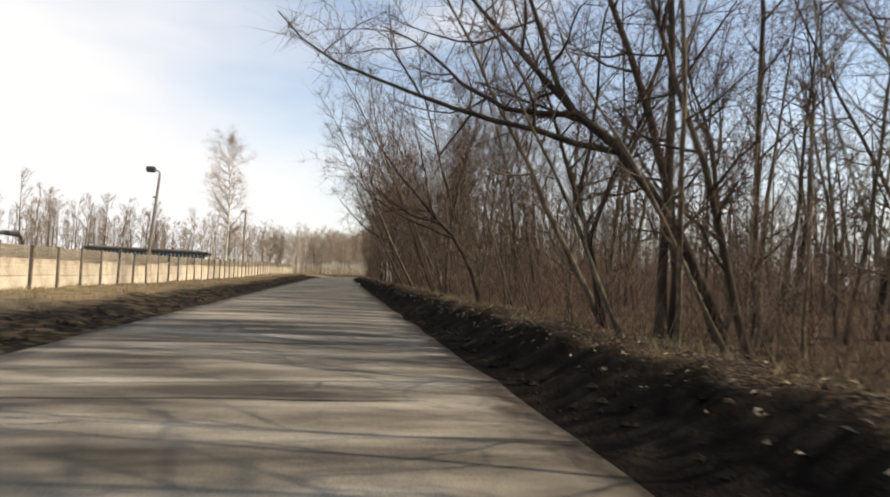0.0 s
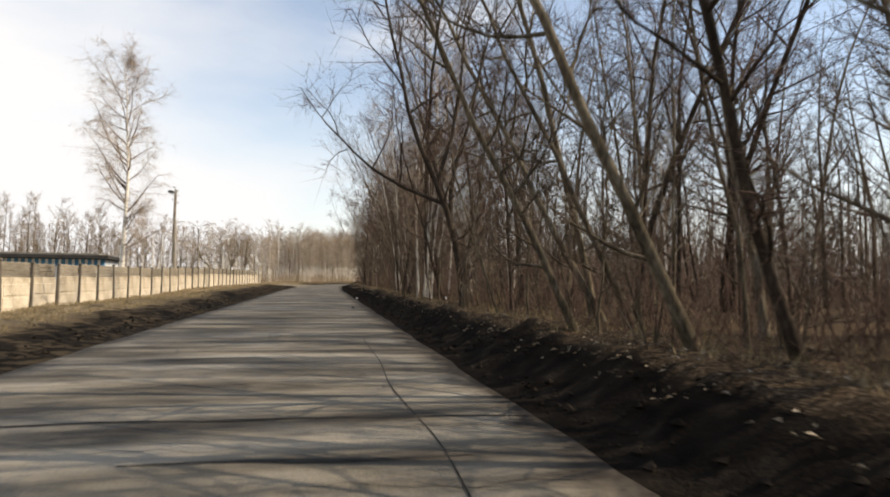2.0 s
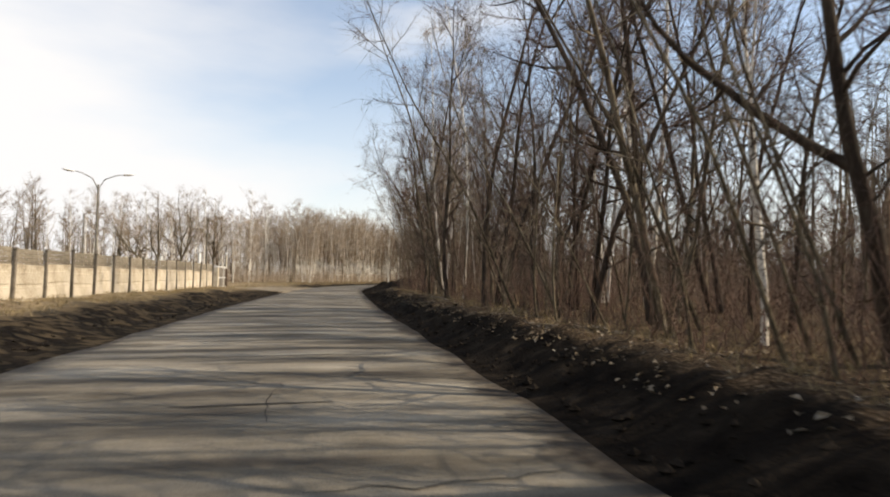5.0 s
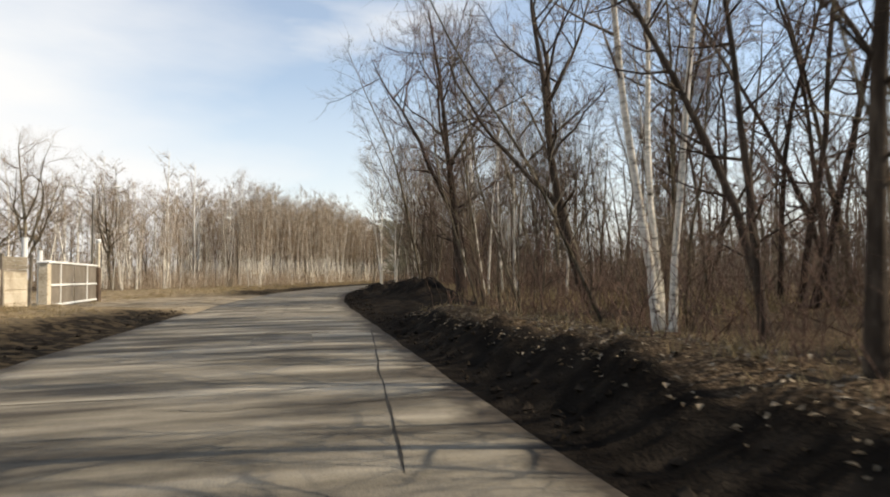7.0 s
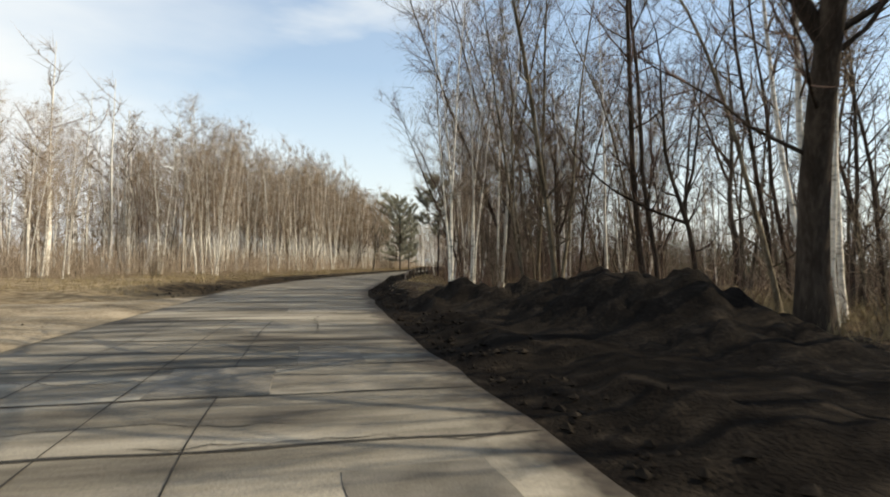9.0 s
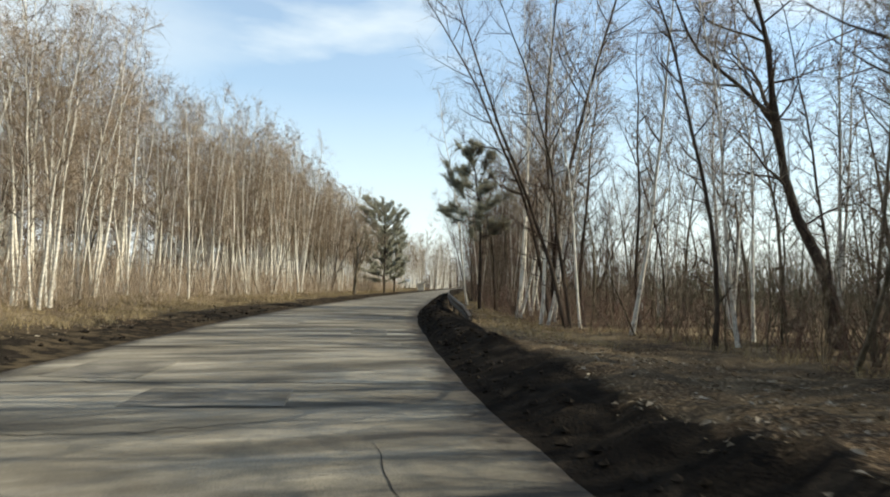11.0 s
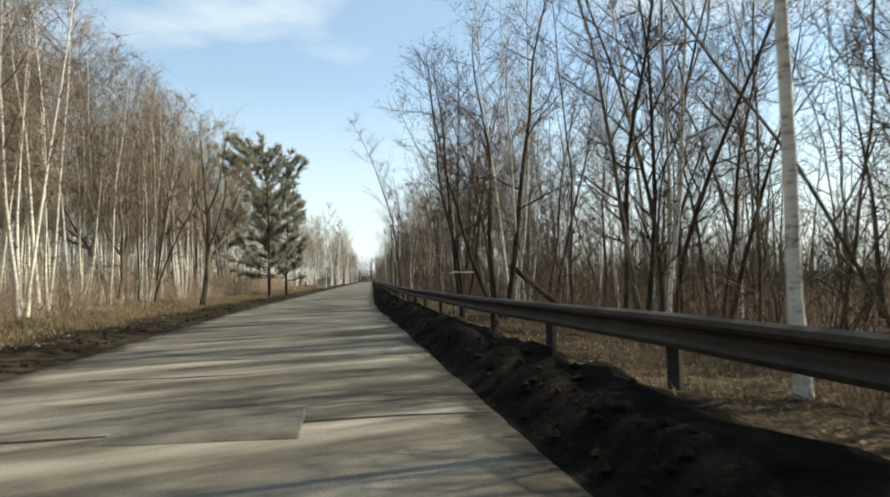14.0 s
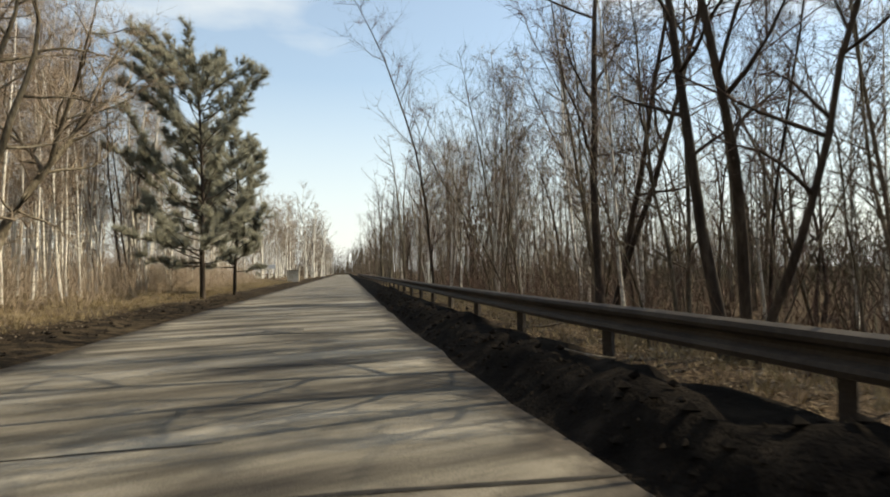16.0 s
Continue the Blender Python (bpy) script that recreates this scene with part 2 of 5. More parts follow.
def ground_material():
    """Dry grass, leaf litter and bare soil with shade in its colour, mixed by the soil and leaf amounts stored on the
    sheet.
    """
    m = bpy.data.materials.new("verge_ground")
    m.use_nodes = True
    n, l = m.node_tree.nodes, m.node_tree.links
    b = n["Principled BSDF"]
    b.inputs["Roughness"].default_value, b.inputs["Specular IOR Level"].default_value = 0.95, 0.02
    co = n.new("ShaderNodeTexCoord")

    def tex(scale, detail=5.0):
        t = n.new("ShaderNodeTexNoise")
        t.inputs["Scale"].default_value, t.inputs["Detail"].default_value = scale, detail
        l.new(co.outputs["Object"], t.inputs["Vector"])
        return t.outputs["Fac"]

    def ramp(fac, stops):
        r = n.new("ShaderNodeValToRGB")
        e = r.color_ramp.elements
        while len(e) < len(stops):
            e.new(0.5)
        for k, (p, c) in enumerate(stops):
            e[k].position, e[k].color = p, (*c, 1)
        l.new(fac, r.inputs["Fac"])
        return r.outputs["Color"]

    def mixed(fac, a, c):
        x = n.new("ShaderNodeMixRGB")
        l.new(fac, x.inputs[0]), l.new(a, x.inputs[1]), l.new(c, x.inputs[2])
        return x.outputs[0]

    def amount(name, fine, low, high):
        at = n.new("ShaderNodeAttribute")
        at.attribute_name = name
        s = n.new("ShaderNodeMath")
        s.operation = "ADD"
        l.new(at.outputs["Fac"], s.inputs[0]), l.new(fine, s.inputs[1])
        r = n.new("ShaderNodeMapRange")
        r.inputs["From Min"].default_value, r.inputs["From Max"].default_value = low, high
        l.new(s.outputs[0], r.inputs["Value"])
        return r.outputs[0]

    coarse, mid, fine = tex(0.35), tex(3.0), tex(26.0)
    grass = ramp(mid, [(0.3, (0.095, 0.072, 0.044)), (0.5, (0.205, 0.158, 0.098)), (0.7, (0.32, 0.258, 0.168))])
    leaf = ramp(fine, [(0.33, (0.022, 0.016, 0.010)), (0.5, (0.06, 0.043, 0.028)), (0.62, (0.125, 0.092, 0.06)), (0.74, (0.26, 0.21, 0.15))])
    # black soil, set darker still to carry the shade of the right bank
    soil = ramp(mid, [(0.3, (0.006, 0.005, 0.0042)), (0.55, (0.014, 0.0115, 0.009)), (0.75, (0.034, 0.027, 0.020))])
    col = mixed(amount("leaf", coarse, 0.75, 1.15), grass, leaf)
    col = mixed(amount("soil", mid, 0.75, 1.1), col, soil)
    l.new(col, b.inputs["Base Color"])
    bp = n.new("ShaderNodeBump")
    bp.inputs["Strength"].default_value, bp.inputs["Distance"].default_value = 0.8, 0.06
    l.new(fine, bp.inputs["Height"]), l.new(bp.outputs[0], b.inputs["Normal"])
    return m


M["ground"] = ground_material()


# ---------------------------------------------------------------- mesh helpers
def part(name, bm, mat, parent=None, label="", smooth=False):
    """Links a bmesh as one mesh object under a thing or a part."""
    me = bpy.data.meshes.new(name)
    bm.to_mesh(me)
    bm.free()
    me.materials.append(mat)
    if smooth:
        me.polygons.foreach_set("use_smooth", [True] * len(me.polygons))
    ob = new(name, me)
    ob.parent = parent
    if label:
        ob["label"] = label
    return ob


def mesh_part(name, verts, faces, mat, parent=None, label="", smooth=True):
    me = bpy.data.meshes.new(name)
    me.from_pydata(verts, [], faces)
    me.materials.append(mat)
    if smooth:
        me.polygons.foreach_set("use_smooth", [True] * len(me.polygons))
    ob = new(name, me)
    ob.parent = parent
    if label:
        ob["label"] = label
    return ob


def thing(name, m, label, category, group=""):
    ob = new(name)
    ob.matrix_world = m
    return tagged(ob, label, category, group)


def box(bm, cx, cy, cz, sx, sy, sz, bevel=0.0, m=None):
    made = bmesh.ops.create_cube(bm, size=1.0, matrix=(m or Matrix()) @ Matrix.Translation((cx, cy, cz)) @ Matrix.Diagonal((sx, sy, sz, 1)))
    if bevel:
        edges = {e for v in made["verts"] for e in v.link_edges}
        bmesh.ops.bevel(bm, geom=list(edges), offset=bevel, segments=1, affect="EDGES")
    return bm


def tube(V, F, pts, radii, sides):
    """Adds a tapered tube along pts to the lists V and F."""
    n, first = len(pts), len(V)
    for k in range(n):
        d = (pts[min(k + 1, n - 1)] - pts[max(k - 1, 0)]).normalized()
        side = d.cross(Vector((0.31, 0.17, 0.93)) if abs(d.z) < 0.8 else Vector((0.9, 0.43, 0.05))).normalized()
        up = d.cross(side)
        if k == n - 1 and radii[k] < 0.006:
            V.append(tuple(pts[k]))
            continue
        for j in range(sides):
            a = 2 * math.pi * j / sides
            V.append(tuple(pts[k] + side * (radii[k] * math.cos(a)) + up * (radii[k] * math.sin(a))))
    tip = radii[-1] < 0.006
    for k in range(n - 1):
        a, b = first + k * sides, first + (k + 1) * sides
        for j in range(sides):
            i = (j + 1) % sides
            if k == n - 2 and tip:
                F.append((a + j, a + i, b))
            else:
                F.append((a + j, a + i, b + i, b + j))


# ---------------------------------------------------------------- the road's line
LINE = [(-1.3, -80), (-1.15, -40), (-1.1, 0), (-1.05, 27), (-0.9, 50), (-0.65, 78), (-0.5, 92), (0.05, 108), (0.6, 121), (2.3, 136.7), (3.75, 143.9), (6.4, 153.9), (9.4, 163.2), (12.7, 172.1), (16.0, 180.9), (19.8, 191), (28.2, 211), (41.4, 242), (62.6, 292), (92.3, 362), (134.7, 462), (179.2, 567)]


def line_point(s):
    """A smooth curve through the line's points; s counts them."""
    k = min(max(int(s), 0), len(LINE) - 2)
    u = s - k
    p = [Vector(LINE[min(max(k + j, 0), len(LINE) - 1)]) for j in (-1, 0, 1, 2)]
    return 0.5 * ((2 * p[1]) + (p[2] - p[0]) * u + (2 * p[0] - 5 * p[1] + 4 * p[2] - p[3]) * u**2 + (3 * p[1] - p[0] - 3 * p[2] + p[3]) * u**3)


dense = [line_point(k / 40) for k in range(40 * (len(LINE) - 1) + 1)]
along = [0.0]
for p, q in zip(dense, dense[1:]):
    along.append(along[-1] + (q - p).length)
DX, DY, DS = np.array([p.x for p in dense]), np.array([p.y for p in dense]), np.array(along)
DS = DS - np.interp(0.0, DY, DS)  # s is 0 where the drive begins
RIGHT = 3.05
NX, NY = np.gradient(DY, DS), -np.gradient(DX, DS)  # to the right of the way


def road_at(s, d=0.0, z=0.0):
    """The place s metres along the road and d metres to the right of its middle."""
    x, y = np.interp(s, DS, DX), np.interp(s, DS, DY)
    return Vector((x + d * np.interp(s, DS, NX), y + d * np.interp(s, DS, NY), z))


def road_sd(x, y):
    """The reverse of road_at."""
    k = int(np.argmin((DX - x) ** 2 + (DY - y) ** 2))
    return float(DS[k] + (x - DX[k]) * NY[k] * -1 + (y - DY[k]) * NX[k]), float((x - DX[k]) * NX[k] + (y - DY[k]) * NY[k])


def heading(s):
    return math.degrees(math.atan2(-np.interp(s, DS, NY), np.interp(s, DS, NX)))


def step(a, b, x):
    x = min(max((x - a) / (b - a), 0.0), 1.0)
    return x * x * (3 - 2 * x)


def junction(s):
    """1 where the side road leaves to the left."""
    return step(112, 117, s) * (1 - step(131, 138, s))


def height(s, d):
    """The ground's height beside the road."""
    n = noise.noise(Vector((s * 0.35, d * 0.5, 0.0)))
    f = noise.noise(Vector((s * 1.3, d * 1.6, 4.0))) + 0.6 * noise.noise(Vector((s * 3.1, d * 3.4, 8.0)))
    if abs(d) < 2.9:
        return -0.07
    if d > 0:
        rail = step(138, 150, s)
        bank = 0.50 * step(3.15, 4.35, d) - 0.16 * step(4.5, 6.5, d) + 0.10 * step(6, 12, d)
        low = 0.34 * step(3.05, 3.6, d) - 0.22 * step(3.9, 4.7, d) - 0.25 * step(5.0, 7.5, d)
        dug = 1 - 0.65 * step(103, 109, s) * (1 - step(129, 134, s))
        z = -0.03 * (1 - step(2.9, 3.3, d)) + (1 - rail) * bank * dug * (1 - 0.35 * step(126, 136, s)) + rail * low
        lumps = 0.10 + 0.07 * step(3.1, 3.5, d) * (1 - step(4.2, 4.8, d))
        return z + (0.11 * n + lumps * f) * step(3.0, 3.8, d)
    e, j = -d, junction(s)
    far = step(140, 160, s)
    rise = 0.15 + 0.85 * step(58, 80, s)
    z = 0.12 * step(3.1, 4.3, e) + 0.16 * step(4.2, 5.6, e) * (1 - far) * (0.4 + 0.6 * rise) + (0.12 * rise + 0.25 * far) * step(5.5, 9.0, e) - 0.14 * (1 - rise) * step(6.5, 8.8, e) + 0.15 * step(40, 90, e)
    z += 0.24 * step(60, 72, s) * (1 - step(100, 112, s)) * step(3.6, 4.6, e) * (1 - step(5.2, 6.6, e)) * max(0.0, 0.75 + 1.1 * noise.noise(Vector((s * 0.22, 3.0, 1.0))))
    return -0.02 * (1 - step(2.9, 3.3, e)) + z * (1 - 0.75 * j) + (0.15 * n + 0.085 * f) * (1 - 0.35 * far) * step(3.0, 4.2, e) * (1 - 0.6 * j)


def on_ground(x, y, sink=0.0):
    s, d = road_sd(x, y)
    return Vector((x, y, height(s, d) - sink))


# ---------------------------------------------------------------- ground and road
def build_ground():
    ss = list(np.arange(-70, -10, 6.0)) + list(np.arange(-10, 0, 1.0)) + list(np.arange(0, 200, 0.38)) + list(np.arange(200, 260, 0.9)) + list(np.arange(260, 420, 5.0)) + [430, 480, 560]
    half = [2.6, 2.9, 3.1, 3.3, 3.5, 3.75, 4.0, 4.25, 4.5, 4.8, 5.1, 5.5, 5.9, 6.4, 7.0, 7.8, 8.8, 10, 11.5, 13.5, 16, 20, 25, 32, 42, 60]
    ds = [-d for d in half[::-1]] + half
    V, F, soil, leaf = [], [], [], []
    outer = [40, 120, 400, 1500]
    cols = len(ds) + 2 * len(outer)
    for extra, s in [(-1500, ss[0]), (-250, ss[0])] + [(0, s) for s in ss] + [(300, ss[-1]), (1600, ss[-1])]:
        line = []
        for d in ds:
            p = road_at(s, d, height(s, d))
            line.append((p, d))
        left, right = line[0][0], line[-1][0]
        pts = [(left + Vector((-o, 0, 0)), -60.0) for o in outer[::-1]] + line + [(right + Vector((o, 0, 0)), 60.0) for o in outer]
        for p, d in pts:
            V.append((p.x, p.y + extra, p.z))
            j, far = junction(s), step(135, 150, s)
            e = abs(d)
            if d > 0:
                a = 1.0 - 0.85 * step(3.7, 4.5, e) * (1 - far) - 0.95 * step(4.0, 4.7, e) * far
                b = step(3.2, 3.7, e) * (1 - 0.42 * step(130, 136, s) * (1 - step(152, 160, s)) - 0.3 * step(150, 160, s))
                # around the heap the black covers dark soil and the wood's shade alike
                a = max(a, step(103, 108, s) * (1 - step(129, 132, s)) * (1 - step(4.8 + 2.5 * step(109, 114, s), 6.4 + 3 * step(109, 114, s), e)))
            else:
                a = 0.48 * (1.0 - step(4.4, 6.6, e)) * (1 - 0.12 * far) * (1 - 0.85 * j) + 0.10
                b = far * 0.55 + step(14, 20, e) * 0.2
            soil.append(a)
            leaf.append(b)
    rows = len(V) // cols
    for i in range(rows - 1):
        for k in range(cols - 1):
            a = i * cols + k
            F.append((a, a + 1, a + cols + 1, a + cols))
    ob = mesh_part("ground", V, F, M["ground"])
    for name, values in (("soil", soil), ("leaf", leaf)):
        ob.data.attributes.new(name, "FLOAT", "POINT").data.foreach_set("value", values)
    return tagged(ob, "dry grass, leaf litter and dark bare soil with painted shade beside the road", "ground", kind="structure")


build_ground()


def strip(s0, s1, step_s, ds, z_of):
    V, F = [], []
    ss = np.arange(s0, s1 + step_s, step_s)
    for s in ss:
        for d in ds:
            e = d
            if abs(d) > 2.9:
                e = d + 0.10 * noise.noise(Vector((s * 0.5, d, 2.0))) + 0.05 * noise.noise(Vector((s * 2.1, d, 7.0)))
            p = road_at(s, e)
            V.append((p.x, p.y, z_of(s, d)))
    c = len(ds)
    for i in range(len(ss) - 1):
        for k in range(c - 1):
            a = i * c + k
            F.append((a, a + 1, a + c + 1, a + c))
    return V, F


def road_z(s, d):
    z = 0.012 * noise.noise(Vector((s * 0.25, d * 0.5, 1.0))) + 0.006 * noise.noise(Vector((s * 1.1, d * 1.3, 5.0)))
    return z - 0.004 * d * d / 2 - (0.07 if abs(d) > 3.04 else 0.0) + 0.012


ACROSS = [-3.12, -3.0, -2.4, -1.6, -0.8, 0, 0.8, 1.6, 2.4, 3.0, 3.12]
V, F = strip(-68, 520, 0.8, ACROSS, road_z)
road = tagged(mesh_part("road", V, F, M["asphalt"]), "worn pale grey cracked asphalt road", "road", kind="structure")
road.data.attributes.new("edge", "FLOAT", "POINT").data.foreach_set("value", [max(0.0, (abs(d) - 1.9) / (1.5 if d < 0 else 1.35)) for d in ACROSS] * (len(V) // len(ACROSS)))


def side_road():
    """The dirt track that leaves to the left through the clearing."""
    V, F, n, m = [], [], 44, 22
    for i in range(n):
        d = -2.7 - 40 * (i / (n - 1)) ** 1.6
        e = -d - 3
        lo, hi = 119.5 - 6.0 * math.exp(-e / 2.2) - 0.05 * e, 127.5 + 7.0 * math.exp(-e / 2.5) + 0.12 * e
        for k in range(m):
            s = lo + (hi - lo) * k / (m - 1) + 0.35 * noise.noise(Vector((e * 0.6, k * 0.5, 3)))
            edge = min(k, m - 1 - k)
            dip = 0.05 if edge > 0 else -0.05
            z = height(s, d) + dip + 0.03 * noise.noise(Vector((s * 1.2, d * 1.2, 6)))
            V.append(tuple(road_at(s, d, max(z, road_z(s, -2.9) + 0.008) if e < 1.2 else z)))
    for i in range(n - 1):
        for k in range(m - 1):
            a = i * m + k
            F.append((a, a + 1, a + m + 1, a + m))
    tagged(mesh_part("side_road", V, F, M["dirt"]), "sandy dirt track leaving the road through the clearing", "road", kind="structure")


side_road()


# ---------------------------------------------------------------- trees
def bent(rng, start, way, length, n, wiggle, lift):
    """A crooked line of n steps: lift bends it upward (or down, if below 0)."""
    pts, d, p = [start.copy()], way.normalized(), start.copy()
    for _ in range(n):
        d = (d + Vector((rng.gauss(0, wiggle), rng.gauss(0, wiggle), rng.gauss(0, wiggle * 0.6) + lift / n))).normalized()
        p = p + d * (length / n)
        pts.append(p.copy())
    return pts


def spot(pts, u):
    x = u * (len(pts) - 1)
    k = min(int(x), len(pts) - 2)
    return pts[k].lerp(pts[k + 1], x - k), (pts[k + 1] - pts[k]).normalized()


def off_axis(rng, d, degrees, turn=None):
    side = d.cross(Vector((rng.uniform(-1, 1), rng.uniform(-1, 1), rng.uniform(-1, 1)))).normalized() if turn is None else (Matrix.Rotation(turn, 3, d) @ d.orthogonal().normalized())
    a = radians(degrees)
    return (d * math.cos(a) + side * math.sin(a)).normalized()


def blade(V, F, a, b, half, rng):
    """One hair-thin twig from a to b."""
    side = (b - a).cross(Vector((rng.uniform(-1, 1), rng.uniform(-1, 1), rng.uniform(-1, 1)))).normalized() * half
    k = len(V)
    V.extend((tuple(a - side), tuple(a + side), tuple(b)))
    F.append((k, k + 1, k + 2))


def egg(v):
    """How far a crown reaches at the share v of its height."""
    return (0.45 + 1.25 * v) * (1 - v) ** 0.5 + 0.08


def tree_lists(seed, height_m, radius, lean=0.0, bow=0.0, limbs=12, low=0.35, spread=45, reach=0.30, subs=5, twigs=5, lift=0.5, droop=0.0, stems=1, splay=10, wiggle=0.05, fork=0.0, twig_len=0.9, sides=6, twig_r=0.0036, steps=11, limb_sides=4, limb_steps=5, sub_steps=2):
    """Trunk, limb and twig geometry of a bare tree that leans towards -x by lean degrees."""
    rng = random.Random(seed)
    T, L, W, cuts, starts = ([], []), ([], []), ([], []), [], []
    for stem in range(stems):
        a = rng.uniform(0, 6.28)
        extra = 0 if stems == 1 else splay * rng.uniform(0.35, 1.3)
        way = Vector((-math.sin(radians(lean)) + math.cos(a) * math.sin(radians(extra)), math.sin(a) * math.sin(radians(extra)), math.cos(radians(lean))))
        root = Vector((math.cos(a), math.sin(a), 0)) * (0 if stems == 1 else radius * 1.5)
        h = height_m * (1 if stem == 0 else rng.uniform(0.72, 1.0))
        r0 = radius * (1 if stem == 0 else rng.uniform(0.6, 0.95))
        pts = bent(rng, root + Vector((0, 0, -0.25)), way, h, steps, wiggle, bow)
        rad = [r0 * (1.35 if k == 0 else 1.0) * (1 - 0.93 * (k / steps) ** 0.9) + 0.004 for k in range(steps + 1)]
        starts.append((len(T[0]), len(T[1])))
        tube(*T, pts, rad, sides)
        mains = [(pts, rad, low, limbs)]
        if fork:
            for _ in range(2 if fork < 1 else 3):
                u = rng.uniform(0.2, 0.5)
                p, d = spot(pts, u)
                q = bent(rng, p, off_axis(rng, d, rng.uniform(24, 46)), h * (1 - u) * rng.uniform(0.75, 1.0), 9, wiggle * 1.7, 0.75)
                fr = [rad[int(u * steps)] * 0.7 * (1 - 0.9 * k / 9) + 0.004 for k in range(10)]
                cuts.append((len(L[0]), len(L[1])))
                tube(*L, q, fr, 5)
                mains.append((q, fr, 0.15, max(4, limbs // 2)))
        for line, rr, lo, count in mains:
            for k in range(count):
                v = (k + rng.random()) / count
                u = lo + (0.985 - lo) * v
                p, d = spot(line, u)
                size = h * reach * egg(v) * rng.uniform(0.55, 1.35)
                q = bent(rng, p, off_axis(rng, d, spread * rng.uniform(0.65, 1.4)), size, limb_steps, wiggle * 2.8, lift)
                r1 = min(rr[min(int(u * (len(rr) - 1)), len(rr) - 1)] * 0.5, 0.012 + size * 0.011)
                cuts.append((len(L[0]), len(L[1])))
                tube(*L, q, [r1 * (1 - 0.85 * i / limb_steps) + 0.003 for i in range(limb_steps + 1)], limb_sides)
                lines = [q, q]
                for i in range(subs):
                    w = 0.18 + 0.82 * (i + rng.random()) / subs
                    p2, d2 = spot(q, w)
                    l2 = size * rng.uniform(0.35, 0.8) * (1.15 - 0.7 * w)
                    q2 = bent(rng, p2, off_axis(rng, d2, rng.uniform(30, 70)), l2, sub_steps, wiggle * 3.5, lift * 0.7 - droop)
                    tube(*W, q2, [r1 * 0.30 * (1 - 0.9 * i / sub_steps) + 0.0026 for i in range(sub_steps + 1)], 3)
                    lines.append(q2)
                for k3 in range(twigs * (subs + 1)):
                    p3, d3 = spot(lines[k3 % len(lines)], rng.uniform(0.1, 1.0))
                    q3 = bent(rng, p3, off_axis(rng, d3, rng.uniform(25, 85)), twig_len * (0.18 + min(rng.expovariate(2.2), 1.2)), 1, 0.2, 0.2 - droop * 2.2)
                    blade(*W, q3[0], q3[-1], twig_r, rng)
    return T, L, W, cuts, starts


def split_parts(name, lists, at, mat, root):
    """One part for each piece of the lists; the pieces begin at the given counts of vertices and faces."""
    V, F = lists
    for (v0, f0), (v1, f1) in zip(at, at[1:] + [(len(V), len(F))]):
        mesh_part(name, V[v0:v1], [tuple(i - v0 for i in f) for f in F[f0:f1]], mat, root)


def make_tree(name, lists, mats, label, category, group, limbs_apart=False):
    T, L, W, cuts, starts = lists
    root = thing(name, Matrix(), label, category, group)
    if limbs_apart:
        split_parts("limb", L, cuts, mats[1], root)
        L = ([], [])
    n, split = len(W[0]), len(W[1])
    W[0].extend(L[0]), W[1].extend(tuple(i + n for i in f) for f in L[1])
    split_parts("trunk", T, starts if len(starts) <= 3 else starts[:1], mats[0], root)
    crown = tagged(mesh_part("crown", *W, mats[2], root), kind="stuff")
    crown.data.materials.append(mats[1])
    crown.data.polygons.foreach_set("material_index", [0] * split + [1] * (len(W[1]) - split))
    return root


class Stock:
    """Trees of one kind: the first call of each variant uses the tree itself, later calls copies of it."""

    def __init__(self, variants):
        self.variants, self.fresh = variants, set(range(len(variants)))

    def put(self, k, place, turn=0.0, size=1.0, tip=(0.0, 0.0)):
        k %= len(self.variants)
        m = Matrix.Translation(place) @ pose(0, 0, 0, tip[0], tip[1], turn)
        if k in self.fresh:
            self.fresh.discard(k)
            ob = self.variants[k]
            ob.matrix_basis = m @ Matrix.Scale(size, 4)
            ob.scale = (size, size, size)
            return ob
        source = self.variants[k]
        was = source.scale.copy()
        source.scale = (size, size, size)
        ob = copy_thing(source, m)
        source.scale = was
        return ob


GREY, OLIVE, BIRCH = (M["bark_dark"], M["bark_dark"], M["twig_brown"]), (M["bark_olive"], M["bark_olive"], M["twig_grey"]), (M["bark_birch"], M["twig_grey"], M["twig_tan"])
roadside, wood = "bare trees along the road", "trees of the birch wood"
leaning = Stock([make_tree("leaning_tree", tree_lists(10 + k, 9.5 + 0.8 * k, 0.05 + 0.011 * k, lean=15 + 4 * (k % 4), bow=(0.25, -0.1, 0.4, 0.1)[k % 4], limbs=22, low=0.12, spread=56, reach=0.19, subs=6, twigs=10, twig_r=0.0042, twig_len=0.8, wiggle=0.06), OLIVE if k % 2 else GREY, "slender bare tree leaning over the road from the bank", "tree", roadside) for k in range(5)])
upright = Stock([make_tree("slender_tree", tree_lists(30 + k, 11.0 + 0.75 * k, 0.045 + 0.009 * k, lean=3 + 2 * (k % 3), limbs=30, low=0.10, spread=54, reach=0.15, subs=4, twigs=8, twig_len=0.95, limb_sides=3, limb_steps=3, sub_steps=1, twig_r=0.0042, wiggle=0.055, stems=1 + (k % 3 == 2), splay=6), GREY if k % 2 else OLIVE, "tall slender bare tree with fine brown twigs", "tree", roadside) for k in range(6)])
